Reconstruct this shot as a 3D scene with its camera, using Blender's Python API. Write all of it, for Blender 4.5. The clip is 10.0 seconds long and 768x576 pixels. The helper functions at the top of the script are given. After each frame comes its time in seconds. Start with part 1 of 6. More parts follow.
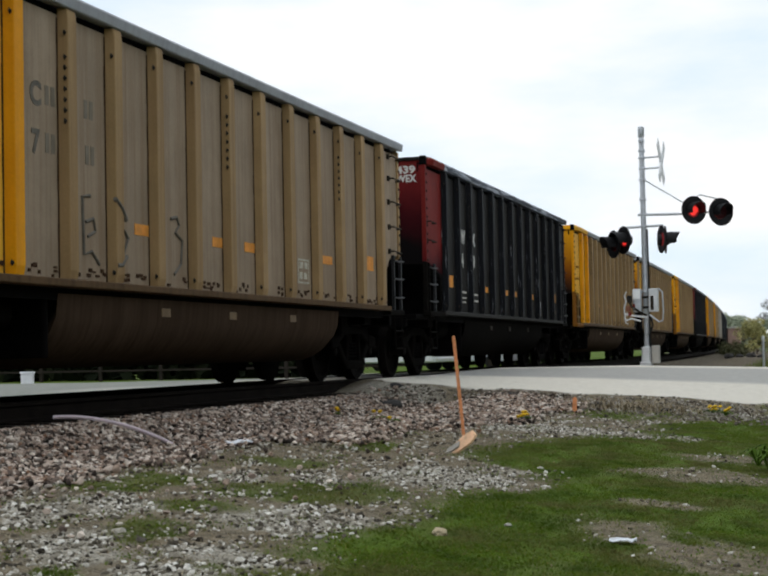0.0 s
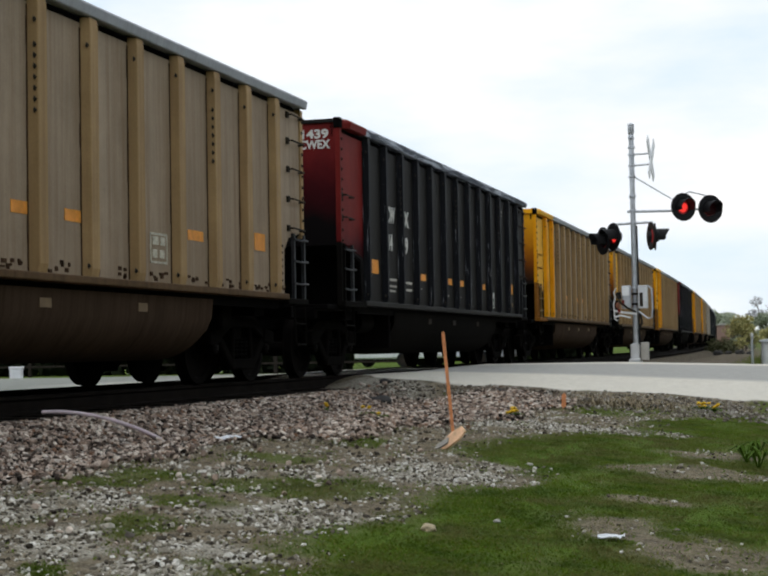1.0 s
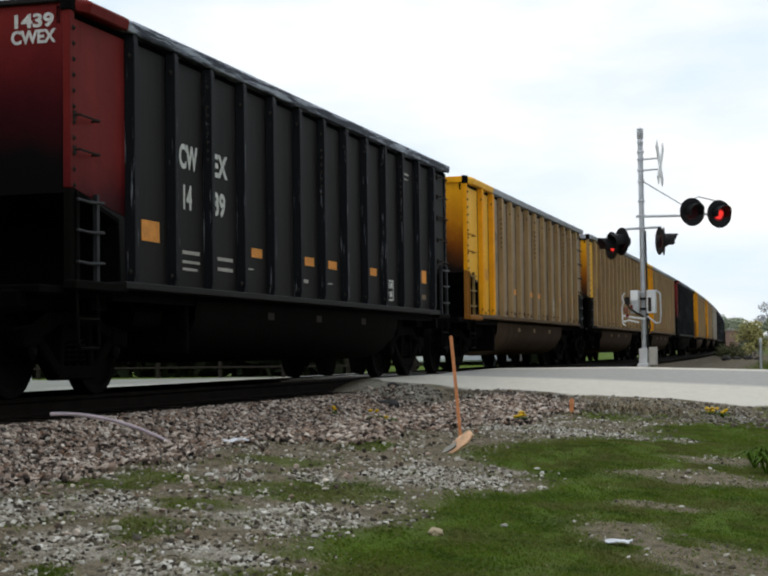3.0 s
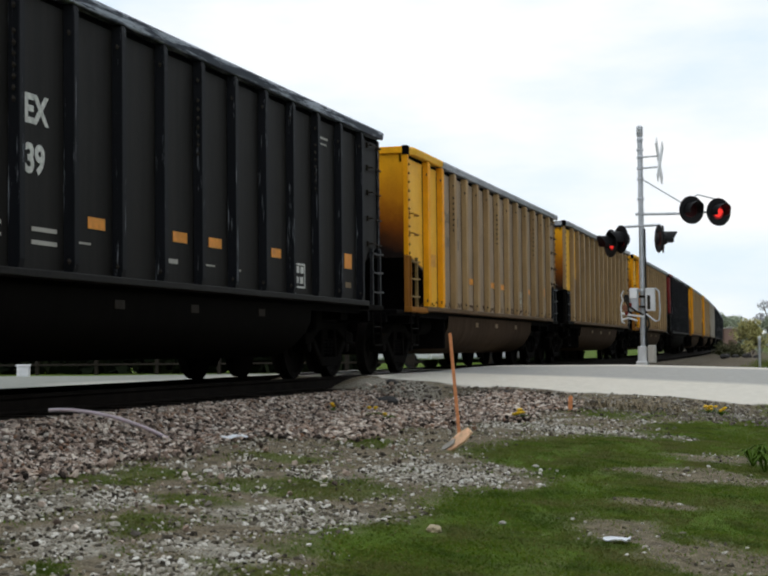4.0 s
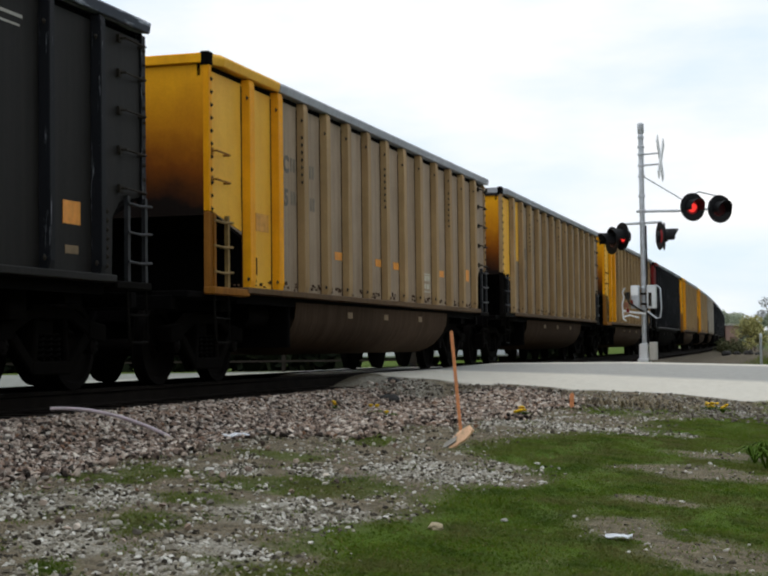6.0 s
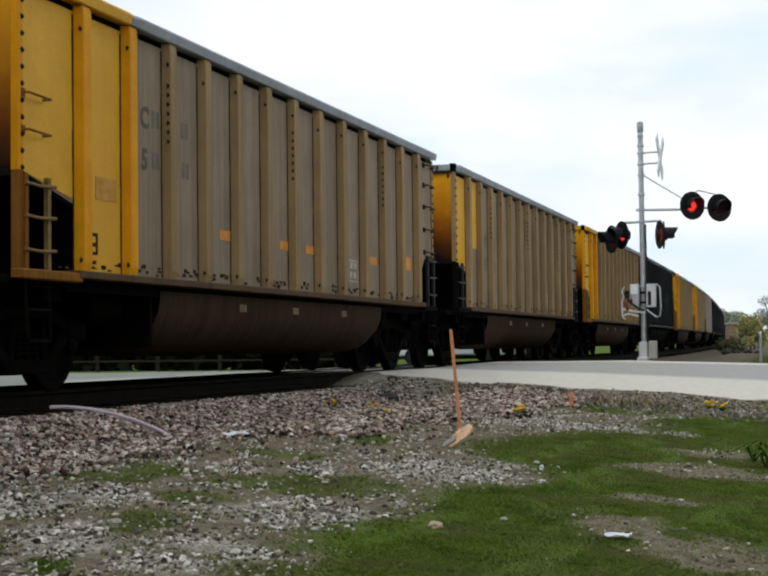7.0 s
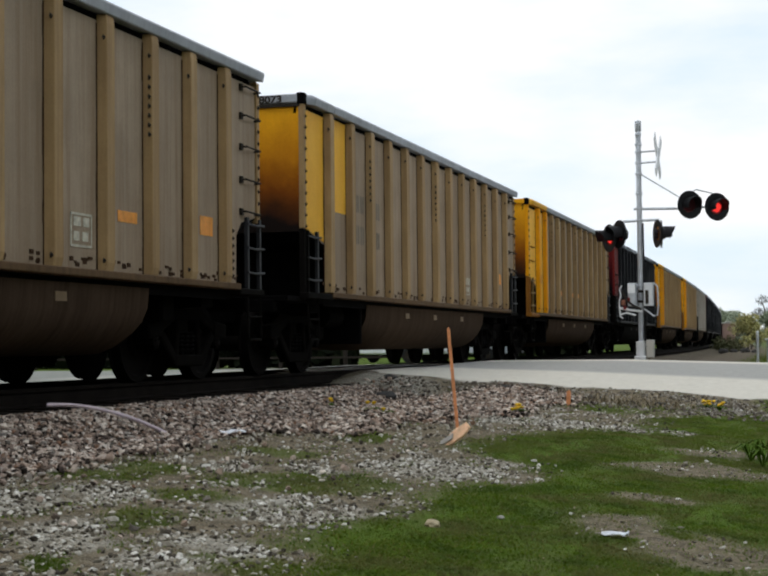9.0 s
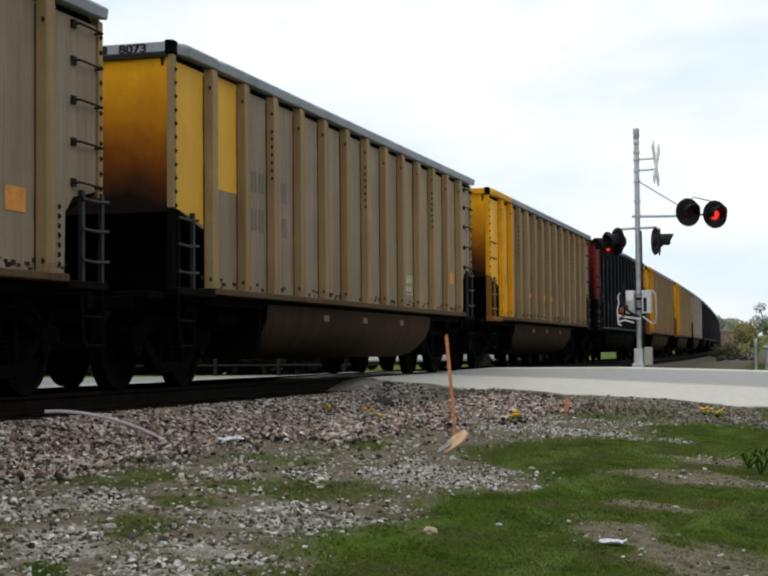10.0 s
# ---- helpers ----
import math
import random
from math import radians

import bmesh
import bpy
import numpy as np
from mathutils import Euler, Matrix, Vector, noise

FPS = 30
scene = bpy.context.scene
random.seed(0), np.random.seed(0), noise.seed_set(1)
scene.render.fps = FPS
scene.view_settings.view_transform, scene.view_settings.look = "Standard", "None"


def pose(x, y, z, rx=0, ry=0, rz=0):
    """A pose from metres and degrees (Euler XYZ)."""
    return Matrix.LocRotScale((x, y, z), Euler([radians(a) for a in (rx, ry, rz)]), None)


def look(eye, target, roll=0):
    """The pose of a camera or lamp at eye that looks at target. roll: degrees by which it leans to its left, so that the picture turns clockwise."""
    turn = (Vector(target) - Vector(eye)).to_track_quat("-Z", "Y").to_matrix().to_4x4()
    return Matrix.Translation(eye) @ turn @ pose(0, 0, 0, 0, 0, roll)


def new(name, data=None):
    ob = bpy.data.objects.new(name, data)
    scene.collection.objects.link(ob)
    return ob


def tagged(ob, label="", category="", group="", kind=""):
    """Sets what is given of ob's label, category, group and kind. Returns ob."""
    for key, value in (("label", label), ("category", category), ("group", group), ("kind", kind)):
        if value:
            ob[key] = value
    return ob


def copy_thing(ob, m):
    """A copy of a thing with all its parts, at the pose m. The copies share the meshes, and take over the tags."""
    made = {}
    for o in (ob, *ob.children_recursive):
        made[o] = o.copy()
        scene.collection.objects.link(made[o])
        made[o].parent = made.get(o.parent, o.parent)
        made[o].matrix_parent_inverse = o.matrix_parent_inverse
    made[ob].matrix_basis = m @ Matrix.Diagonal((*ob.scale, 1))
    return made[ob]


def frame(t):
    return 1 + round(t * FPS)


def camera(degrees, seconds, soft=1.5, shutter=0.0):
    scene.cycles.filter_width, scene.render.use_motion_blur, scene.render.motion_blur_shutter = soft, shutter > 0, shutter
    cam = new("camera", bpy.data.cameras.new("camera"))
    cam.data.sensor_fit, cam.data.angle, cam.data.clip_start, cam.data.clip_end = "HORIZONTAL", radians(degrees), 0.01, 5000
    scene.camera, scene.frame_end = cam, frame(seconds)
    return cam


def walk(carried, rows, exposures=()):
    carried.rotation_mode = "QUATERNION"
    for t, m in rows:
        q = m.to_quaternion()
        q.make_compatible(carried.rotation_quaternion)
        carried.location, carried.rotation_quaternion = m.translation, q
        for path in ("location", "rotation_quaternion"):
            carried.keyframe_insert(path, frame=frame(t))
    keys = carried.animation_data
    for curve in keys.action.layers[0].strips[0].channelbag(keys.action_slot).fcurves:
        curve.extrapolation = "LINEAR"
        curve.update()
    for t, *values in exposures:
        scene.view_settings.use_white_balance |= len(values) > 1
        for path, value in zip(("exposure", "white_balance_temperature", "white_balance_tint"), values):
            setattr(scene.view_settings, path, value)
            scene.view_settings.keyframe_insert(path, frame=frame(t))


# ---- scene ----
# ---------------------------------------------------------------- camera
EYE_Z = 0.39
cam = camera(27.72, 10.0, soft=2.2)
VIEW = [
    (0.0, 16.76, 2.22, -1.24), (0.5, 16.63, 2.40, -1.06), (1.0, 16.38, 2.06, -1.07), (1.5, 16.32, 2.22, -0.65),
    (2.0, 16.63, 2.22, -0.78), (2.5, 16.71, 2.24, -0.85), (4.0, 16.65, 2.09, -0.62), (4.5, 16.77, 2.11, -0.64),
    (5.0, 16.92, 1.90, -0.89), (5.5, 16.72, 2.03, -0.77), (7.0, 16.68, 1.96, -0.75), (7.5, 16.80, 2.00, -0.58),
    (8.0, 16.72, 1.87, -0.63), (8.5, 16.54, 1.91, -0.64), (9.0, 16.59, 1.90, -0.63), (9.5, 16.41, 2.03, -0.58),
    (10.0, 16.52, 2.16, -0.55)]
walk(cam, [(t, pose(0, 0, EYE_Z, 90 + p, 0, yw) @ pose(0, 0, 0, 0, 0, r)) for t, yw, p, r in VIEW],
     exposures=[(0.0, 0.0), (10.0, 0.0)])

# ---------------------------------------------------------------- light: bright overcast sky
world = bpy.data.worlds.new("overcast")
scene.world = world
world.use_nodes = True
wn, wl = world.node_tree.nodes, world.node_tree.links
wn.clear()
w_out = wn.new("ShaderNodeOutputWorld")
w_sky = wn.new("ShaderNodeTexSky")
w_sky.sky_type, w_sky.sun_disc = "NISHITA", False
w_sky.sun_elevation, w_sky.sun_rotation = radians(60), radians(215)
w_bg = wn.new("ShaderNodeBackground")
w_cloud = wn.new("ShaderNodeBackground")
w_mix = wn.new("ShaderNodeMixShader")
w_co = wn.new("ShaderNodeTexCoord")
w_map = wn.new("ShaderNodeMapping")
w_map.inputs["Scale"].default_value = (1.0, 1.0, 3.2)
w_noise = wn.new("ShaderNodeTexNoise")
w_noise.inputs["Scale"].default_value = 3.6
w_noise.inputs["Detail"].default_value = 6.0
w_noise.inputs["Roughness"].default_value = 0.52
w_ramp = wn.new("ShaderNodeValToRGB")
w_ramp.color_ramp.elements[0].position, w_ramp.color_ramp.elements[0].color = 0.40, (0.88, 0.88, 0.88, 1)
w_ramp.color_ramp.elements[1].position, w_ramp.color_ramp.elements[1].color = 0.60, (1, 1, 1, 1)
w_bg.inputs["Strength"].default_value = 0.15
w_tint = wn.new("ShaderNodeValToRGB")
w_tint.color_ramp.elements[0].position, w_tint.color_ramp.elements[0].color = 0.40, (0.76, 0.885, 1.0, 1)
w_tint.color_ramp.elements[1].position, w_tint.color_ramp.elements[1].color = 0.63, (1, 1, 1, 1)
wl.new(w_noise.outputs["Fac"], w_tint.inputs["Fac"])
wl.new(w_tint.outputs["Color"], w_cloud.inputs["Color"])
w_cloud.inputs["Strength"].default_value = 1.06
wl.new(w_co.outputs["Generated"], w_map.inputs["Vector"])
wl.new(w_map.outputs["Vector"], w_noise.inputs["Vector"])
wl.new(w_noise.outputs["Fac"], w_ramp.inputs["Fac"])
wl.new(w_sky.outputs["Color"], w_bg.inputs["Color"])
wl.new(w_ramp.outputs["Color"], w_mix.inputs["Fac"])
wl.new(w_bg.outputs["Background"], w_mix.inputs[1])
wl.new(w_cloud.outputs["Background"], w_mix.inputs[2])
wl.new(w_mix.outputs["Shader"], w_out.inputs["Surface"])

sun_data = bpy.data.lights.new("sun", "SUN")
sun_data.energy, sun_data.angle, sun_data.color = 0.5, radians(22), (1.0, 0.96, 0.9)
sun = new("sun", sun_data)
sun.matrix_world = look((0, 0, 60), (0.30, 0.42, 59.1))


# ---------------------------------------------------------------- materials
def mat_new(name):
    m = bpy.data.materials.new(name)
    m.use_nodes = True
    return m, m.node_tree.nodes, m.node_tree.links, m.node_tree.nodes["Principled BSDF"]


def noise_of(n, l, scale, detail=4.0, rough=0.6, stretch=None, source="Object"):
    co = n.new("ShaderNodeTexCoord")
    mp = n.new("ShaderNodeMapping")
    if stretch:
        mp.inputs["Scale"].default_value = stretch
    t = n.new("ShaderNodeTexNoise")
    t.inputs["Scale"].default_value, t.inputs["Detail"].default_value, t.inputs["Roughness"].default_value = scale, detail, rough
    l.new(co.outputs[source], mp.inputs["Vector"])
    l.new(mp.outputs["Vector"], t.inputs["Vector"])
    return t.outputs["Fac"]


def ramp_of(n, l, fac, a, b, ca=(0, 0, 0, 1), cb=(1, 1, 1, 1)):
    r = n.new("ShaderNodeValToRGB")
    r.color_ramp.elements[0].position, r.color_ramp.elements[0].color = a, ca
    r.color_ramp.elements[1].position, r.color_ramp.elements[1].color = b, cb
    l.new(fac, r.inputs["Fac"])
    return r.outputs["Color"]


def mix_of(n, l, fac, a, b, mode="MIX"):
    m = n.new("ShaderNodeMix")
    m.data_type, m.blend_type = "RGBA", mode
    for sock, v in ((m.inputs["Factor"], fac), (m.inputs["A"], a), (m.inputs["B"], b)):
        if isinstance(v, (int, float)):
            sock.default_value = v
        elif isinstance(v, tuple):
            sock.default_value = (*v[:3], 1)
        else:
            l.new(v, sock)
    return m.outputs["Result"]


def bump_of(n, l, bsdf, height, strength=0.3, distance=0.01):
    b = n.new("ShaderNodeBump")
    b.inputs["Strength"].default_value, b.inputs["Distance"].default_value = strength, distance
    l.new(height, b.inputs["Height"])
    l.new(b.outputs["Normal"], bsdf.inputs["Normal"])


def plain(name, col, rough=0.6, metal=0.0, vary=0.25, scale=6.0, bump=0.15, gloss=0.2):
    m, n, l, b = mat_new(name)
    f = noise_of(n, l, scale, 5)
    dark = tuple(c * (1 - vary) for c in col)
    light = tuple(min(1, c * (1 + vary * 0.6)) for c in col)
    l.new(mix_of(n, l, ramp_of(n, l, f, 0.3, 0.7), dark, light), b.inputs["Base Color"])
    b.inputs["Roughness"].default_value, b.inputs["Metallic"].default_value, b.inputs["Specular IOR Level"].default_value = rough, metal, gloss
    bump_of(n, l, b, noise_of(n, l, scale * 9, 3), bump)
    return m


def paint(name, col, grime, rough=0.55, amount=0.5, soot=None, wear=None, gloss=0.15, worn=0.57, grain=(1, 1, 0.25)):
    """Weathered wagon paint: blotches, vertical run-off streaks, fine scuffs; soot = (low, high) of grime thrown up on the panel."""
    m, n, l, b = mat_new(name)
    blot = ramp_of(n, l, noise_of(n, l, 1.3, 6, 0.65), 0.35, 0.72)
    streak = ramp_of(n, l, noise_of(n, l, 5.0, 4, 0.6, (1.0, 2.6, 0.09)), 0.42, 0.75)
    fine = noise_of(n, l, 38.0, 4, 0.7)
    c = mix_of(n, l, 0.35, col, tuple(min(1, v * 1.25) for v in col))
    info = n.new("ShaderNodeObjectInfo")
    c = mix_of(n, l, 1.0, c, ramp_of(n, l, info.outputs["Random"], 0.0, 1.0, (0.86, 0.85, 0.84, 1), (1.06, 1.07, 1.09, 1)), "MULTIPLY")
    c = mix_of(n, l, blot, c, tuple(v * 0.78 for v in col))
    g = n.new("ShaderNodeMath")
    g.operation = "MULTIPLY"
    g.inputs[1].default_value = amount
    l.new(streak, g.inputs[0])
    c = mix_of(n, l, g.outputs[0], c, grime)
    if wear:
        w = ramp_of(n, l, noise_of(n, l, 9.0, 6, 0.75, grain), worn, worn + 0.09)
        c = mix_of(n, l, w, c, wear)
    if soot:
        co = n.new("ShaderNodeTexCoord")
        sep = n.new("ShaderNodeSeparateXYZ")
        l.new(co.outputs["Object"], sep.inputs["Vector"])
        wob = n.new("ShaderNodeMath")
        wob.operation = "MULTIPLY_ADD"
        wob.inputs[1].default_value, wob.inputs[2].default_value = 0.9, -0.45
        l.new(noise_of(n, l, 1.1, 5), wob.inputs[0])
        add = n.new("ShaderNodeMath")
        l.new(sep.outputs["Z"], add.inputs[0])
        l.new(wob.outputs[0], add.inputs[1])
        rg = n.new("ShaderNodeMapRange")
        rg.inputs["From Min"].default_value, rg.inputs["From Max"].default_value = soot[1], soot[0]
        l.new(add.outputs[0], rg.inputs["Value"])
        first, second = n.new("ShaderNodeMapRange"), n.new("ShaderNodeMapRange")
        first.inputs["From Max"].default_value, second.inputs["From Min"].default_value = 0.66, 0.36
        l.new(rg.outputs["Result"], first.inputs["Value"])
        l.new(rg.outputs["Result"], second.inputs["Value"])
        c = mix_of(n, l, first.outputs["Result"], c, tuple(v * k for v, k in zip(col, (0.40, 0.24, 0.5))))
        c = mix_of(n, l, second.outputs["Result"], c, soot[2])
    c = mix_of(n, l, ramp_of(n, l, fine, 0.3, 0.8, (0.86, 0.86, 0.86, 1)), (0, 0, 0), c, "MIX")
    l.new(c, b.inputs["Base Color"])
    b.inputs["Roughness"].default_value, b.inputs["Specular IOR Level"].default_value = rough, gloss
    bump_of(n, l, b, noise_of(n, l, 7.0, 5), 0.12, 0.02)
    return m


M = {}
M["sheet"] = paint("taupe_sheet_paint", (0.358, 0.275, 0.195), (0.195, 0.122, 0.066), amount=0.6, gloss=0.08)
M["rib"] = paint("tan_post_paint", (0.40, 0.264, 0.126), (0.17, 0.090, 0.040), amount=0.5, gloss=0.08)
M["pale"] = paint("pale_grey_paint", (0.43, 0.385, 0.32), (0.20, 0.16, 0.12))
M["yellow"] = paint("yellow_paint", (0.95, 0.39, 0.005), (0.62, 0.22, 0.008), amount=0.35, gloss=0.1)
M["yellow_panel"] = paint("pale_yellow_paint", (0.97, 0.50, 0.055), (0.78, 0.34, 0.02), amount=0.3, gloss=0.1)
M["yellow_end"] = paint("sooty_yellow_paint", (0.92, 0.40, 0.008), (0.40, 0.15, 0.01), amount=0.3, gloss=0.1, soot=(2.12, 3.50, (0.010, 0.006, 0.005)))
M["black"] = paint("black_wagon_paint", (0.0150, 0.0138, 0.0130), (0.026, 0.0235, 0.020), rough=0.6, amount=0.5, gloss=0.1)
M["black_rib"] = paint("worn_black_post_paint", (0.006, 0.0065, 0.009), (0.013, 0.013, 0.016), rough=0.55, amount=0.4, wear=(0.38, 0.40, 0.44), gloss=0.1, worn=0.60, grain=(2.2, 2.2, 0.14))
M["red"] = paint("red_paint", (0.185, 0.020, 0.017), (0.10, 0.014, 0.013), amount=0.45, gloss=0.05)
M["red_low"] = paint("red_paint_sooty_below", (0.185, 0.020, 0.017), (0.10, 0.014, 0.013), amount=0.45, gloss=0.05, soot=(1.6, 2.5, (0.006, 0.005, 0.005)))
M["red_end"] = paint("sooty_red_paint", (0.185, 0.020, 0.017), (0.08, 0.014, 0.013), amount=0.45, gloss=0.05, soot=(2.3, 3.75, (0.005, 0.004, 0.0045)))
M["chord"] = paint("bare_grey_chord", (0.40, 0.42, 0.46), (0.20, 0.19, 0.18), amount=0.35)
# pale streaks hold the chord's wear and a highlight painted along it
M["chord_dark"] = paint("dark_chord_wear_highlight", (0.050, 0.060, 0.085), (0.04, 0.045, 0.055), amount=0.2, wear=(0.46, 0.50, 0.58), worn=0.49, grain=(1.5, 0.10, 1.5))
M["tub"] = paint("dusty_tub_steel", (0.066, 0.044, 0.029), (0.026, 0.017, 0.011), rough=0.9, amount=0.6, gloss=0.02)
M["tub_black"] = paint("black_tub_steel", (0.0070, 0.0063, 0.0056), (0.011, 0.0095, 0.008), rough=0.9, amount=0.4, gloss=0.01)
# underframe steel; its near-black also colours pieces that stand in for shade
M["under"] = plain("sooty_steel_and_shade", (0.004, 0.0035, 0.0035), 0.85, 0.0, 0.4, gloss=0.03)
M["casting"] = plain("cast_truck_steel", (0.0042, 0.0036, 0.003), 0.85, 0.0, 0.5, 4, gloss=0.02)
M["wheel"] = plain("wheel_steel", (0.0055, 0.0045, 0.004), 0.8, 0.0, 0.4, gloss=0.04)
M["worn_iron"] = plain("worn_ladder_steel", (0.030, 0.031, 0.034), 0.6, 0.2, 0.35)
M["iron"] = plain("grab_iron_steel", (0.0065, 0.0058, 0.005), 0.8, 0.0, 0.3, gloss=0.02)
M["rivet"] = plain("dark_rivet_steel", (0.03, 0.025, 0.02), 0.7, gloss=0.05)
M["orange"] = plain("reflector_orange", (0.75, 0.30, 0.05), 0.45, 0, 0.25, 8)
M["letter_white"] = plain("worn_white_lettering", (0.62, 0.62, 0.58), 0.6, 0, 0.35, 14)
M["letter_worn"] = plain("grimy_white_stencil", (0.50, 0.47, 0.38), 0.7, 0, 0.4, 12)
M["letter_dark"] = plain("faded_dark_lettering", (0.14, 0.125, 0.105), 0.7, 0, 0.35, 8)
M["letter_faint"] = plain("faint_dark_lettering", (0.19, 0.162, 0.125), 0.7, 0, 0.2, 8)
M["mark"] = plain("dull_tub_mark", (0.20, 0.14, 0.08), 0.7)
M["sill"] = paint("rusty_sill_paint", (0.13, 0.080, 0.042), (0.04, 0.024, 0.015), amount=0.6, gloss=0.03)
M["seam"] = plain("rusty_weld_seam", (0.062, 0.034, 0.020), 0.85, 0, 0.5, 9, 0.3, gloss=0.05)
M["dull_orange"] = plain("dull_orange_patch", (0.62, 0.30, 0.06), 0.6, 0, 0.25, 8)
M["brown"] = paint("rusty_yellow_paint", (0.30, 0.125, 0.022), (0.07, 0.022, 0.010), amount=0.7, gloss=0.03, wear=(0.50, 0.27, 0.05), worn=0.6)
M["rung"] = plain("worn_rung_steel", (0.24, 0.155, 0.055), 0.7, 0, 0.35, 9)
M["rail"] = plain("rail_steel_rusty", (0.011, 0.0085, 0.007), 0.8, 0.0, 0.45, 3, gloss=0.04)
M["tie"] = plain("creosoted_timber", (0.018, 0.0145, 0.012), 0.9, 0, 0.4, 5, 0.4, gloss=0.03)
M["galv"] = plain("galvanised_steel", (0.52, 0.54, 0.57), 0.42, 0.55, 0.18, 7)
M["alu"] = plain("aluminium_cabinet", (0.62, 0.63, 0.64), 0.45, 0.2, 0.15, 4)
M["lampblack"] = plain("matt_black_lamp", (0.008, 0.008, 0.009), 0.55, 0, 0.2)
M["white"] = plain("white_paint", (0.78, 0.79, 0.80), 0.5, 0, 0.12)
M["stake"] = plain("orange_painted_lath", (0.80, 0.32, 0.14), 0.7, 0, 0.3, 12)
M["lath"] = plain("bare_lath", (0.86, 0.54, 0.34), 0.8, 0, 0.3, 14)
M["pink"] = plain("pale_pink_hose", (0.60, 0.50, 0.54), 0.5, 0, 0.2)
M["paper"] = plain("pale_litter", (0.72, 0.74, 0.78), 0.6, 0, 0.15)
M["petal"] = plain("yellow_petal", (0.80, 0.50, 0.02), 0.6, 0, 0.25)
M["concrete"] = plain("weathered_concrete", (0.42, 0.40, 0.36), 0.9, 0, 0.2, 3)
M["rust"] = plain("red_brown_siding", (0.26, 0.11, 0.07), 0.8, 0, 0.25)
M["wood"] = plain("old_timber", (0.20, 0.14, 0.09), 0.9, 0, 0.35)

m, n, l, b = mat_new("red_lamp_glow")
b.inputs["Base Color"].default_value = (0.5, 0.01, 0.01, 1)
b.inputs["Emission Color"].default_value = (1.0, 0.045, 0.035, 1)
b.inputs["Emission Strength"].default_value = 0.95
M["glow"] = m
m, n, l, b = mat_new("red_lens_rim")
b.inputs["Base Color"].default_value = (0.12, 0.008, 0.01, 1)
b.inputs["Emission Color"].default_value = (1.0, 0.03, 0.03, 1)
b.inputs["Emission Strength"].default_value = 0.10
M["glow_rim"] = m
m, n, l, b = mat_new("dark_red_shutter")
b.inputs["Base Color"].default_value = (0.035, 0.006, 0.008, 1)
b.inputs["Roughness"].default_value = 0.25
M["lens_off"] = m


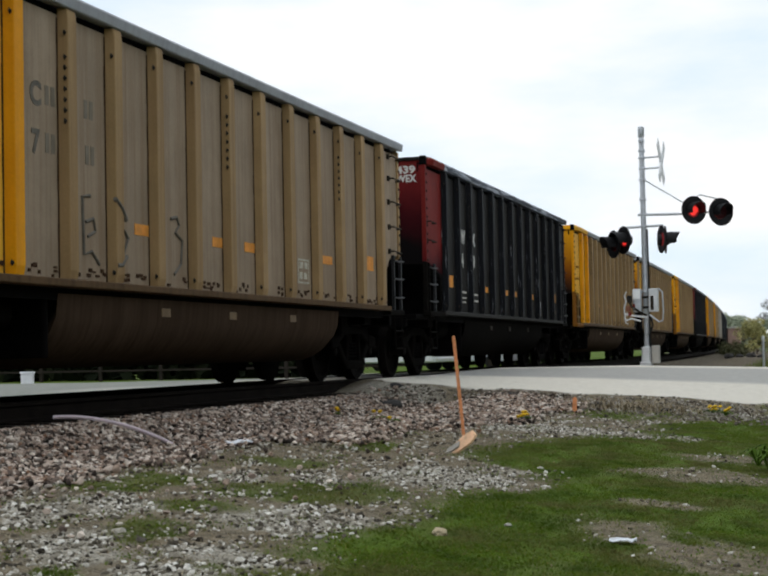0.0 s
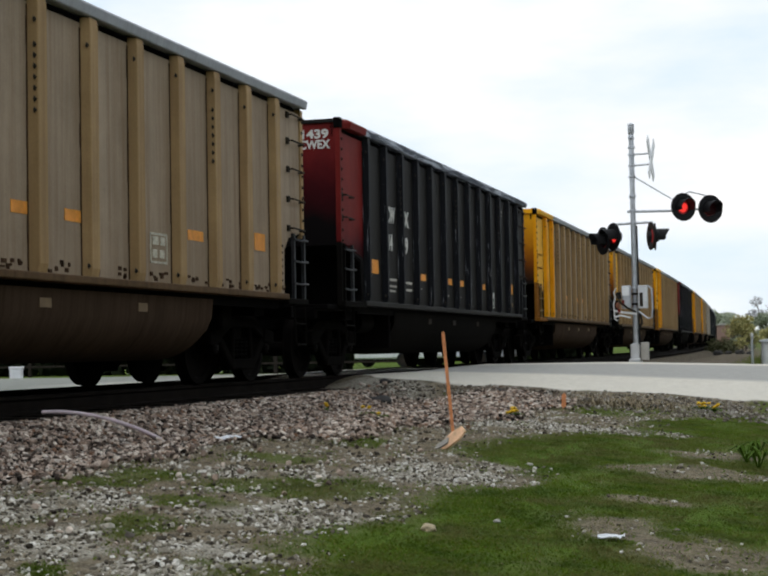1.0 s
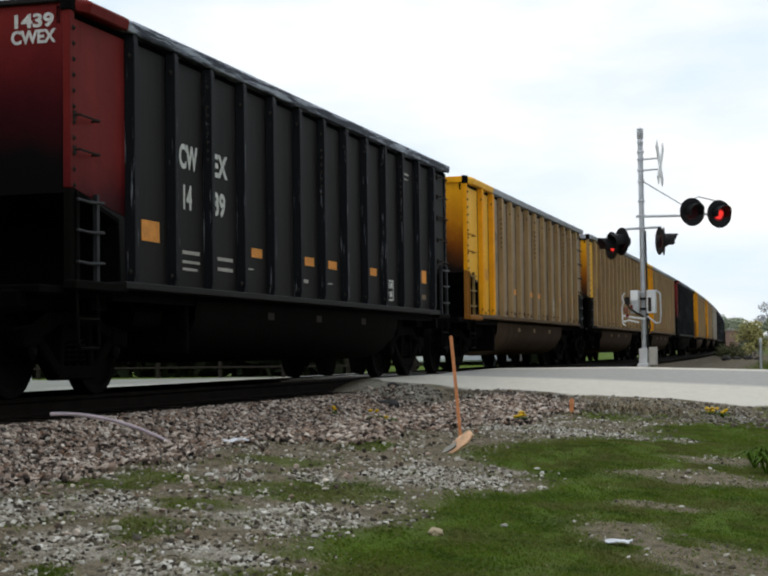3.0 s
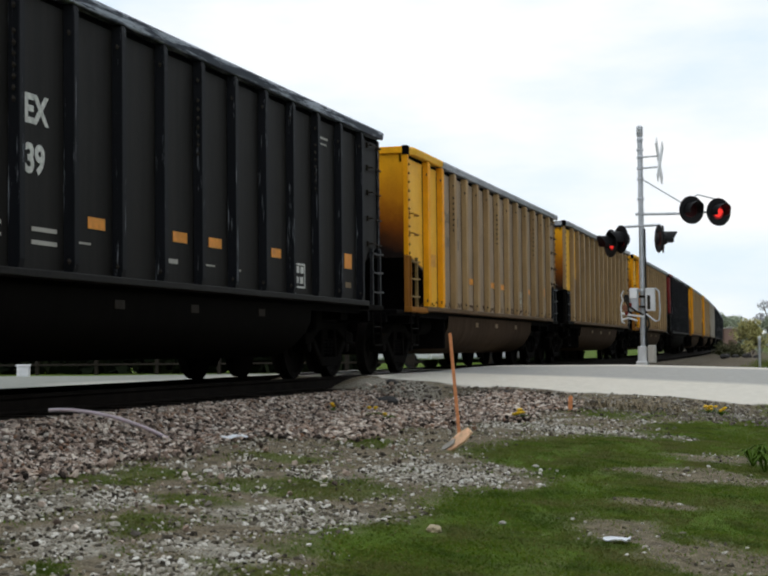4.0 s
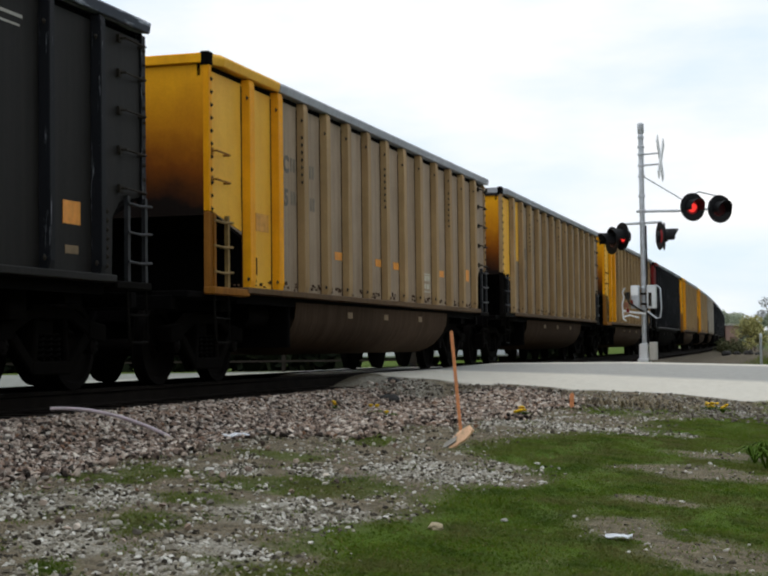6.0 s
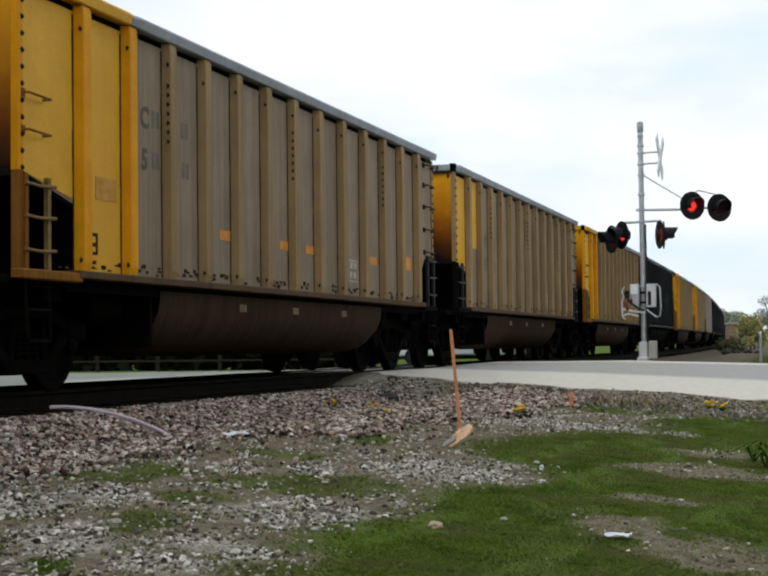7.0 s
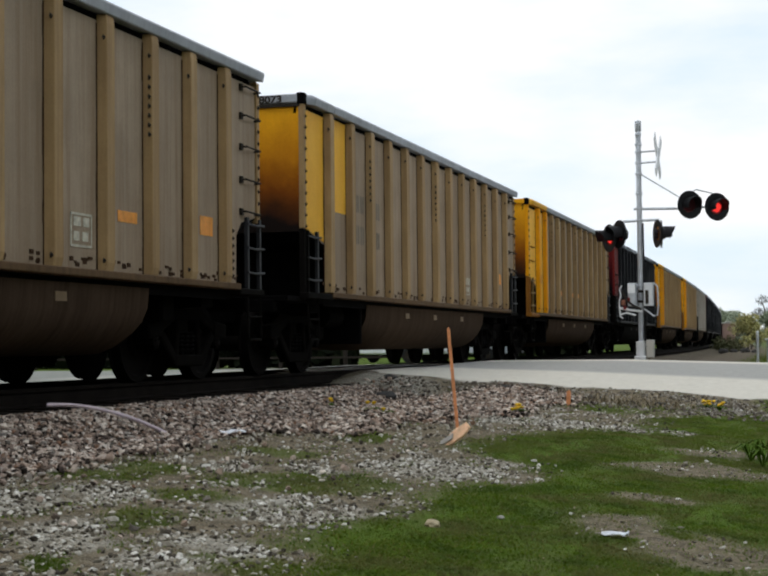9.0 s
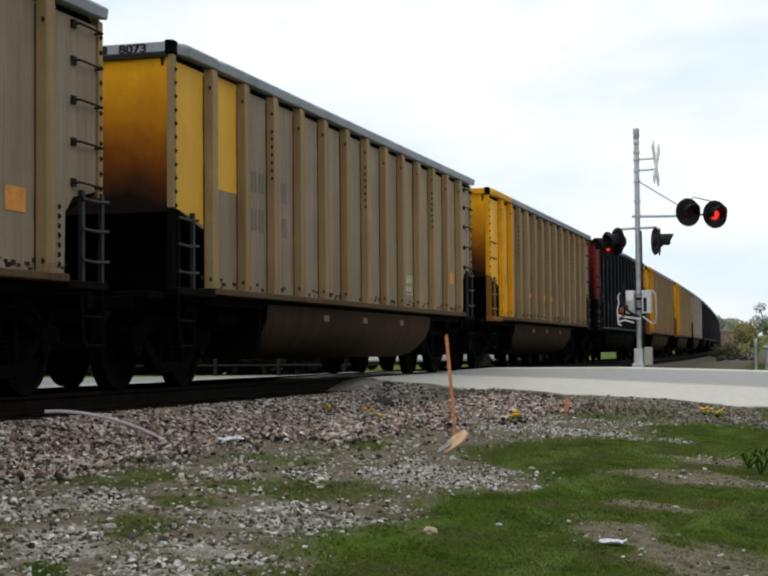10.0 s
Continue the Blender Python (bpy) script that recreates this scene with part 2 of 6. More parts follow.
# ---------------------------------------------------------------- mesh helpers
class Shape:
    """Collects faces for one mesh."""

    def __init__(self):
        self.v, self.f = [], []

    def add(self, verts, faces):
        o = len(self.v)
        self.v += [tuple(p) for p in verts]
        self.f += [tuple(i + o for i in q) for q in faces]
        return self

    def box(self, x0, x1, y0, y1, z0, z1, c=0.0):
        """A block; c chamfers its four upright edges."""
        if c:
            ring = [(x0 + c, y0), (x1 - c, y0), (x1, y0 + c), (x1, y1 - c), (x1 - c, y1), (x0 + c, y1), (x0, y1 - c), (x0, y0 + c)]
        else:
            ring = [(x0, y0), (x1, y0), (x1, y1), (x0, y1)]
        k = len(ring)
        return self.add([(x, y, z0) for x, y in ring] + [(x, y, z1) for x, y in ring],
                        [tuple(range(k))[::-1], tuple(range(k, 2 * k))] + [(i, (i + 1) % k, k + (i + 1) % k, k + i) for i in range(k)])

    def extrude(self, ring, lift):
        """A prism: ring of points and the offset of its other end."""
        k, d = len(ring), Vector(lift)
        return self.add([Vector(p) for p in ring] + [Vector(p) + d for p in ring],
                        [tuple(range(k))[::-1], tuple(range(k, 2 * k))] + [(i, (i + 1) % k, k + (i + 1) % k, k + i) for i in range(k)])

    def tube(self, path, r, sides=8, r_end=None):
        """A round bar along points, closed at both ends."""
        pts = [Vector(p) for p in path]
        rings = []
        for i, p in enumerate(pts):
            d = (pts[min(i + 1, len(pts) - 1)] - pts[max(i - 1, 0)]).normalized()
            side = d.orthogonal().normalized() if i == 0 else (side - d * side.dot(d)).normalized()
            up = d.cross(side)
            rr = r if r_end is None else r + (r_end - r) * i / (len(pts) - 1)
            rings.append([p + (side * math.cos(a) + up * math.sin(a)) * rr for a in (2 * math.pi * j / sides for j in range(sides))])
        fs = [tuple(range(sides))[::-1], tuple(range((len(pts) - 1) * sides, len(pts) * sides))]
        for i in range(len(pts) - 1):
            fs += [(i * sides + j, i * sides + (j + 1) % sides, (i + 1) * sides + (j + 1) % sides, (i + 1) * sides + j) for j in range(sides)]
        return self.add([p for g in rings for p in g], fs)

    def lathe(self, profile, sides=20, axis="X", centre=(0, 0, 0)):
        """Turns a profile of (along, radius) round an axis."""
        vs, cx = [], Vector(centre)
        for s, r in profile:
            for j in range(sides):
                a = 2 * math.pi * j / sides
                c, d = r * math.cos(a), r * math.sin(a)
                vs.append(cx + Vector({"X": (s, c, d), "Y": (d, s, c), "Z": (c, d, s)}[axis]))
        k = len(profile)
        fs = [tuple(range(sides))[::-1], tuple(range((k - 1) * sides, k * sides))]
        for i in range(k - 1):
            fs += [(i * sides + j, i * sides + (j + 1) % sides, (i + 1) * sides + (j + 1) % sides, (i + 1) * sides + j) for j in range(sides)]
        return self.add(vs, fs)

    def mesh(self, name, material, smooth=False, bevel=0.0):
        me = bpy.data.meshes.new(name)
        me.from_pydata(self.v, [], self.f)
        bm = bmesh.new()
        bm.from_mesh(me)
        bmesh.ops.recalc_face_normals(bm, faces=bm.faces)
        if bevel:
            es = [e for e in bm.edges if len(e.link_faces) == 2 and e.calc_face_angle() > 0.6]
            bmesh.ops.bevel(bm, geom=es, offset=bevel, segments=1, affect="EDGES", clamp_overlap=True)
        bm.to_mesh(me)
        bm.free()
        if smooth:
            me.shade_smooth()
            me.set_sharp_from_angle(angle=radians(40))
        me.materials.append(material)
        return me


def part(name, shape, material, parent, label="", smooth=False, bevel=0.0, at=None):
    me = shape if isinstance(shape, bpy.types.Mesh) else shape.mesh(name, material, smooth, bevel)
    ob = new(name, me)
    ob.parent = parent
    if at is not None:
        ob.matrix_basis = at
    if label:
        tagged(ob, label)
    return ob


def thing(name, label, category, at=None, group="", kind=""):
    ob = new(name)
    ob.empty_display_size = 0.2
    tagged(ob, label, category, group, kind)
    if at is not None:
        ob.matrix_basis = at
    return ob


def solid(name, shape, material, label, category, kind="", smooth=False, bevel=0.0, at=None):
    ob = new(name, shape if isinstance(shape, bpy.types.Mesh) else shape.mesh(name, material, smooth, bevel))
    tagged(ob, label, category, "", kind)
    if at is not None:
        ob.matrix_basis = at
    return ob


def lettering(name, text, size, material, parent, at, label, squash=1.0):
    """Painted letters as a thin mesh of the built-in font, reading along x, facing -y before `at` turns them."""
    cu = bpy.data.curves.new(name, "FONT")
    cu.body, cu.size, cu.extrude, cu.align_x, cu.offset = text, size, 0.002, "LEFT", size * 0.035
    tmp = bpy.data.objects.new(name, cu)
    scene.collection.objects.link(tmp)
    me = bpy.data.meshes.new_from_object(tmp.evaluated_get(bpy.context.evaluated_depsgraph_get()))
    bpy.data.objects.remove(tmp)
    me.transform(Matrix.Diagonal((squash, 1, 1, 1)))
    me.materials.clear()
    me.materials.append(material)
    ob = new(name, me)
    ob.parent, ob.matrix_basis = parent, at
    tagged(ob, label)
    return ob


# ---------------------------------------------------------------- the line of the track
GAUGE, CAR_LEN = 1.435, 16.18
_S = np.arange(-60.0, 520.0, 1.0)
_K = 0.000536 - 0.000392 * np.clip((_S - 101) / 40, 0, 1)
_TH = np.concatenate([[0], np.cumsum((_K[1:] + _K[:-1]) / 2)])
_TH -= np.interp(10, _S, _TH)
_X = np.concatenate([[0], np.cumsum(-(np.sin(_TH[1:]) + np.sin(_TH[:-1])) / 2)])
_Y = np.concatenate([[0], np.cumsum((np.cos(_TH[1:]) + np.cos(_TH[:-1])) / 2)])
_X -= np.interp(10, _S, _X) + 8.51
_Y += 10 - np.interp(10, _S, _Y)


def rail_z(s):
    s = np.clip(s, 0, 253)
    return -0.00418 * s + 8.25e-6 * s * s


def on_track(s, off=0.0, dz=0.0):
    """A point beside the centreline, off metres to its right."""
    x, y, th = (float(np.interp(s, _S, a)) for a in (_X, _Y, _TH))
    return Vector((x + off * math.cos(th), y + off * math.sin(th), float(rail_z(s)) + dz))


def train_run(t):
    return 4.3152 * t - 0.003075 * t * t


def car_pose(k, t):
    s = 8.93 + k * CAR_LEN - train_run(t)
    a, b = on_track(s + 1.92), on_track(s + CAR_LEN - 1.92)
    d = (b - a).normalized()
    right = d.cross(Vector((0, 0, 1))).normalized()
    up = right.cross(d)
    m = Matrix((right, d, up)).transposed().to_4x4()
    m.translation = (a + b) / 2
    return m


# ---------------------------------------------------------------- ground
def smooth01(a, b, v):
    t = np.clip((v - a) / (b - a), 0, 1)
    return t * t * (3 - 2 * t)


def track_x(y):
    return np.interp(y, _Y, _X)


ROAD_NEAR, ROAD_FAR = 24.0, 33.2


def road_near(x):
    """The road's ragged near edge draws back towards the track."""
    return ROAD_NEAR + 1.1 * smooth01(-7.1, -8.3, x)


def ground_z(x, y):
    """Height of the bare ground."""
    x, y = np.asarray(x, float), np.asarray(y, float)
    u = x - track_x(y)
    zr = rail_z(y)
    bed = zr - 0.24 - 0.30 * np.clip(u - 1.75, 0, 1.3)
    lawn = np.clip(-0.47 - 0.09 * (x + 5.4) + 0.010 * (np.clip(y, -40, 24) - 12), -0.98, -0.40)
    lawn = lawn + (zr - 0.35 - lawn) * smooth01(33, 45, y)
    t = smooth01(2.3, 3.3, u)
    z = bed * (1 - t) + lawn * t
    far_z = zr - 0.24 - 0.10 * smooth01(2.0, 4.5, -u)
    z = np.where(u < 0, far_z, z)
    z_near_edge = -0.13 - 0.066 * np.clip(x + 7.6, 0, 9)
    z_far_edge = -0.085 - 0.030 * np.clip(x + 4.5, 0, 9)
    w = smooth01(ROAD_NEAR, ROAD_FAR - 2, y)
    road = z_near_edge * (1 - w) + z_far_edge * w
    road = np.where(u < 1.2, zr - 0.02, road)
    road = np.where(u < -1.2, zr - 0.02 - 0.12 * smooth01(1.2, 4.0, -u), road)
    edge = 0.9 + 0.25 * np.sin(x * 2.1) + 1.5 * smooth01(-5.9, -7.2, x)
    on = smooth01(road_near(x) - edge, road_near(x) + 0.1, y) * (1 - smooth01(ROAD_FAR, ROAD_FAR + 1.5, y))
    z = z * (1 - on) + road * on
    return z + np.where(np.abs(u) > 3, 0.012 * np.sin(x * 3.1 + 1.3 * np.sin(y * 1.7)) * np.sin(y * 2.3 + x), 0) * (1 - on)


# patches of the verge: centre x, y, and radii across and along, turned with the lie of the mown strip
TURF_SPOTS = [
    (-5.00, 9.90, 0.45, 0.33), (-4.84, 10.45, 0.39, 0.43), (-4.47, 12.23, 0.39, 0.31), (-4.49, 14.29, 0.32, 0.49), (-3.96, 10.44, 0.69, 0.55),
    (-3.59, 10.87, 0.52, 0.69), (-4.04, 9.40, 0.45, 0.30), (-3.95, 8.38, 0.22, 0.43), (-3.91, 7.91, 0.17, 0.19), (-3.77, 6.83, 0.12, 0.26),
    (-3.00, 7.46, 0.38, 0.36), (-3.13, 21.2, 0.63, 0.84), (-2.27, 22.38, 1.45, 0.76)]
PALE_SPOTS = [
    (-3.20, 12.22, 0.53, 0.80), (-3.48, 17.75, 1.79, 0.58), (-3.48, 9.17, 0.51, 0.66), (-3.27, 7.79, 0.42, 0.37), (-4.58, 9.13, 0.32, 0.28),
    (-4.01, 7.42, 0.33, 0.58), (-3.91, 11.36, 0.28, 0.32), (-4.52, 11.07, 0.24, 0.34), (-2.91, 13.10, 0.31, 0.16), (-3.63, 12.0, 0.25, 0.40),
    (-4.80, 8.46, 0.23, 0.48), (-3.32, 7.15, 0.30, 0.24), (-7.0, 23.2, 0.9, 0.8)]
BARE_SPOTS = [
    (-1.32, 14.17, 0.71, 0.65), (-1.47, 11.89, 0.43, 0.26), (-1.46, 10.18, 0.47, 0.79), (-0.81, 9.48, 0.58, 0.72), (-1.30, 16.07, 0.70, 0.58),
    (-2.75, 12.19, 0.47, 0.66), (-2.80, 7.81, 0.13, 0.20)]
PATCHES = [("g", *q) for q in TURF_SPOTS] + [("w", *q) for q in PALE_SPOTS] + [("d", *q) for q in BARE_SPOTS]


def wobble(x, y):
    return 0.5 * np.sin(x * 2.9 + 1.9 * np.sin(y * 1.3)) + 0.5 * np.sin(y * 2.2 + 2.3 * np.sin(x * 1.7 + 0.6)) + 0.35 * np.sin(x * 7.3 + y * 4.1) * np.sin(y * 6.1 - x * 2.2)


def cover(x, y):
    """Shares of turf, white gravel, ballast and road surface at a place."""
    x, y = np.asarray(x, float), np.asarray(y, float)
    u, wb = x - track_x(y), wobble(x, y)
    edge_x = np.interp(y, [6, 7.8, 9.4, 10.6, 12.1, 13.3, 14.0, 14.8, 15.7, 17.5, 20, 23.3], [-2.8, -2.85, -2.98, -2.92, -2.55, -2.75, -3.3, -3.6, -3.55, -2.86, -2.35, -1.24])
    turf = smooth01(-0.25, 0.35, x - edge_x + 0.16 * wb)
    white = np.zeros_like(x)
    for kind, cx, cy, rx, ry in PATCHES:
        dx, dy = x - cx, y - cy
        p, q = 0.958 * dx + 0.287 * dy, -0.287 * dx + 0.958 * dy
        e = 1 - smooth01(0.55, 1.2, np.sqrt((p / rx) ** 2 + (q / ry) ** 2) + 0.26 * wb + 0.16 * wobble(x * 3.7, y * 2.9))
        if kind == "g":
            turf = np.maximum(turf, 0.62 * e)
        elif kind == "w":
            white = np.maximum(white, e)
            turf = turf * (1 - 0.9 * e)
        else:
            turf = turf * (1 - 0.95 * e)
    toe = np.interp(y, [9, 10, 11.2, 12.9, 13.7, 14.8, 16.8, 18.4, 20.6], [2.95, 2.95, 2.80, 2.85, 3.40, 3.75, 4.0, 4.45, 4.55])
    rag = 0.16 * np.sin(x * 13 + 3 * np.sin(y * 5)) * np.sin(y * 11)
    ball = 1 - smooth01(-0.35, 0.45, np.abs(u) - toe + 0.20 * wb + rag)
    ball = ball * (1 - 0.8 * smooth01(22.9, 23.9, y + 0.3 * wb) * (u > 1.3) * (y < 33))
    ball = ball * (1 - 0.9 * smooth01(21.5, 22.4, y + 0.3 * wb) * smooth01(3.1, 2.3, u) * (y < 33))
    ball = np.where((y > 33) & (u > 0), 0.4 * (1 - smooth01(5.0, 6.5, u + 0.3 * wb)), ball)
    road = smooth01(road_near(x) - 0.06, road_near(x) + 0.08, y + 0.22 * wb) * (1 - smooth01(ROAD_FAR, ROAD_FAR + 0.5, y + 0.15 * wb))
    lot = smooth01(2.4, 3.0, -u) * (1 - smooth01(44.5, 46.0, y - 0.55 * (x + 24) * (x > -24))) * smooth01(16, 17, y)
    road = np.maximum(road, lot)
    turf = np.where(u < 0, smooth01(3.0, 3.6, -u + 0.1 * wb), turf)
    turf = np.where((y > ROAD_FAR) & (u > 0), 0.75 * smooth01(5.2, 6.4, u + 0.4 * wb), turf)
    keep = 1 - road
    return turf * keep * (1 - ball), white * keep * (1 - ball), ball * keep, road


def grid_sheet(name, xs, ys):
    gx, gy = np.meshgrid(xs, ys)
    gz = ground_z(gx, gy)
    vs = np.stack([gx.ravel(), gy.ravel(), gz.ravel()], 1)
    nx, ny = len(xs), len(ys)
    i = (np.arange(ny - 1)[:, None] * nx + np.arange(nx - 1)[None, :]).ravel()
    fs = np.stack([i, i + 1, i + nx + 1, i + nx], 1)
    me = bpy.data.meshes.new(name)
    me.from_pydata(vs.tolist(), [], fs.tolist())
    for key, val in zip(("turf", "white", "ballast", "road"), cover(gx.ravel(), gy.ravel())):
        me.attributes.new(key, "FLOAT", "POINT").data.foreach_set("value", val.astype(np.float32))
    # strip under the train, darkened in colour to deepen the shade there
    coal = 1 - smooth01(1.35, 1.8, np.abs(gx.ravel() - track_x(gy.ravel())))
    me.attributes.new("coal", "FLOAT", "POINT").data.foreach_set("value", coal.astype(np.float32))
    me.shade_smooth()
    return me


def ground_material():
    m, n, l, b = mat_new("verge_ground")

    def attr(key):
        a = n.new("ShaderNodeAttribute")
        a.attribute_name = key
        return a.outputs["Fac"]

    big, mid, fine = noise_of(n, l, 0.9, 6), noise_of(n, l, 7.0, 6, 0.7), noise_of(n, l, 55.0, 4, 0.75)
    dirt = mix_of(n, l, ramp_of(n, l, mid, 0.35, 0.7), (0.070, 0.055, 0.035), (0.245, 0.200, 0.134))
    dirt = mix_of(n, l, ramp_of(n, l, fine, 0.52, 0.72), dirt, (0.42, 0.38, 0.30))
    white = mix_of(n, l, ramp_of(n, l, fine, 0.36, 0.60), (0.10, 0.085, 0.062), (0.46, 0.43, 0.36))
    turf = mix_of(n, l, ramp_of(n, l, mid, 0.3, 0.7), (0.055, 0.095, 0.009), (0.098, 0.155, 0.014))
    turf = mix_of(n, l, ramp_of(n, l, big, 0.52, 0.74), turf, (0.095, 0.085, 0.036))
    vor = n.new("ShaderNodeTexVoronoi")
    vor.inputs["Scale"].default_value = 17.0
    co = n.new("ShaderNodeTexCoord")
    l.new(co.outputs["Object"], vor.inputs["Vector"])
    stone = mix_of(n, l, ramp_of(n, l, vor.outputs["Distance"], 0.1, 0.6), (0.11, 0.083, 0.066), (0.020, 0.016, 0.013))
    road = mix_of(n, l, ramp_of(n, l, mid, 0.3, 0.75), (0.62, 0.58, 0.50), (0.78, 0.74, 0.65))
    road = mix_of(n, l, ramp_of(n, l, fine, 0.50, 0.72, (0, 0, 0, 1), (0.55, 0.55, 0.55, 1)), road, (0.40, 0.36, 0.29))
    sep = n.new("ShaderNodeSeparateXYZ")
    l.new(co.outputs["Object"], sep.inputs["Vector"])
    band = n.new("ShaderNodeMapRange")
    band.interpolation_type = "SMOOTHSTEP"
    l.new(sep.outputs["Y"], band.inputs["Value"])
    band.inputs["From Min"].default_value, band.inputs["From Max"].default_value = 27.2, 27.8
    band2 = n.new("ShaderNodeMapRange")
    band2.interpolation_type = "SMOOTHSTEP"
    l.new(sep.outputs["Y"], band2.inputs["Value"])
    band2.inputs["From Min"].default_value, band2.inputs["From Max"].default_value = 31.6, 31.0
    lane = n.new("ShaderNodeMath")
    lane.operation = "MULTIPLY"
    l.new(band.outputs["Result"], lane.inputs[0])
    l.new(band2.outputs["Result"], lane.inputs[1])
    asphalt = mix_of(n, l, ramp_of(n, l, mid, 0.3, 0.75), (0.36, 0.35, 0.325), (0.45, 0.44, 0.41))
    road = mix_of(n, l, lane.outputs[0], road, asphalt)
    far_side = n.new("ShaderNodeMapRange")
    l.new(sep.outputs["X"], far_side.inputs["Value"])
    far_side.inputs["From Min"].default_value, far_side.inputs["From Max"].default_value = -11.5, -14.0
    road = mix_of(n, l, far_side.outputs["Result"], road, mix_of(n, l, ramp_of(n, l, mid, 0.3, 0.75), (0.22, 0.225, 0.20), (0.30, 0.305, 0.275)))
    # ballast below the wagons goes near-black, shade put into its colour
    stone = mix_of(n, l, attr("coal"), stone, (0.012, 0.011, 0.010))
    c = mix_of(n, l, attr("white"), dirt, white)
    c = mix_of(n, l, attr("turf"), c, turf)
    c = mix_of(n, l, attr("ballast"), c, stone)
    c = mix_of(n, l, attr("road"), c, road)
    l.new(c, b.inputs["Base Color"])
    b.inputs["Roughness"].default_value, b.inputs["Specular IOR Level"].default_value = 0.95, 0.1
    bump_of(n, l, b, fine, 0.7, 0.02)
    return m


M["ground"] = ground_material()


def axis_steps(*spans):
    out = []
    for a, b_, d in spans:
        out += list(np.arange(a, b_, d))
    return np.array(out + [spans[-1][1]])


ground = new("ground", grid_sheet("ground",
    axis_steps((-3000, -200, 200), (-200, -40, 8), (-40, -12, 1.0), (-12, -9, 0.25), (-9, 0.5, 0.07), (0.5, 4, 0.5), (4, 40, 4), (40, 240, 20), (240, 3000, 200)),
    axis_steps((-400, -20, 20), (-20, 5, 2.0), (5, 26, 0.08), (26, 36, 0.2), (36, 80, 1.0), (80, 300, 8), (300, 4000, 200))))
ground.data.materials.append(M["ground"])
tagged(ground, "verge of turf, bare earth and pale gravel beside a level crossing", "ground", kind="structure")


# ---------------------------------------------------------------- track: rails and sleepers
def rail_shape(off):
    sh = Shape()
    prof = [(-0.036, 0.0), (0.036, 0.0), (0.036, -0.035), (0.009, -0.05), (0.009, -0.15), (0.07, -0.172), (0.07, -0.185), (-0.07, -0.185), (-0.07, -0.172), (-0.009, -0.15), (-0.009, -0.05), (-0.036, -0.035)]
    ss = list(np.arange(-25, 60, 3.0)) + list(np.arange(60, 320, 8.0))
    k = len(prof)
    vs = [on_track(s, off + a, z) for s in ss for a, z in prof]
    fs = [(i * k + j, i * k + (j + 1) % k, (i + 1) * k + (j + 1) % k, (i + 1) * k + j) for i in range(len(ss) - 1) for j in range(k)]
    return sh.add(vs, fs + [tuple(range(k)), tuple(range((len(ss) - 1) * k, len(ss) * k))[::-1]])


track = thing("railway_track", "single railway track of rusty rails on dark timber sleepers", "track", kind="structure")
for side in (-1, 1):
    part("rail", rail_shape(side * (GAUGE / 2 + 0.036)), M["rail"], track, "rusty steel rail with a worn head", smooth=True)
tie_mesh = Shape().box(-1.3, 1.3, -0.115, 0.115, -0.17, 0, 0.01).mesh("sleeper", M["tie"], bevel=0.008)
far_ties = Shape()
for i in range(560):
    s = -22 + i * 0.55
    if 23.2 < s < 33.0:
        continue
    p = on_track(s, random.uniform(-0.03, 0.03), -0.186 + random.uniform(-0.012, 0.002))
    th = float(np.interp(s, _S, _TH)) + random.uniform(-0.012, 0.012)
    m = Matrix.Translation(p) @ Matrix.Rotation(th, 4, "Z")
    if s < 75:
        part("sleeper", tie_mesh, None, track, at=m)
    else:
        far_ties.extrude([m @ Vector(q) for q in ((-1.3, -0.115, -0.15), (1.3, -0.115, -0.15), (1.3, 0.115, -0.15), (-1.3, 0.115, -0.15))], (0, 0, 0.15))
tagged(part("distant_sleepers", far_ties, M["tie"], track), kind="stuff")


# ---------------------------------------------------------------- coal wagons
F0, F1 = 0.94, 15.40          # front and rear end of the body along the wagon
Z_SILL, Z_TOP = 1.13, 3.83
WALL_X, POST_X = 1.490, 1.590
# stations of the thirteen side posts; the builds differ a little
POSTS_EVEN = [2.10 + i * 1.0125 - 0.13 * math.sin(math.pi * min(1, max(0, i - 1.5) / 8.0)) for i in range(13)]
POSTS_PATCH = [1.95 + i * 1.025 for i in range(13)]
POSTS_BLACK = [2.20 + i * 1.0105 for i in range(13)]


def yl(u):
    return u - CAR_LEN / 2


def side_outline(u0, u1):
    """Outline along y and z of the side sheet between two stations; the lower corners at both wagon ends are cut away."""
    zt = Z_TOP - 0.21
    if u0 <= F0 + 0.01:
        return [(u0, 2.02), (u0, zt), (u1, zt), (u1, 1.80), (u0 + 0.62, 1.90)]
    if u1 >= F1 - 0.01:
        return [(u0, Z_SILL), (u0, zt), (u1, zt), (u1, 2.00), (14.86, 1.90), (14.70, 1.74), (14.68, Z_SILL)]
    return [(u0, Z_SILL), (u0, zt), (u1, zt), (u1, Z_SILL)]


def sheet_between(u0, u1, side, t=0.012):
    sh = Shape()
    x = side * WALL_X
    return sh.extrude([(x, yl(u), z) for u, z in side_outline(u0, u1)], (-side * t, 0, 0))


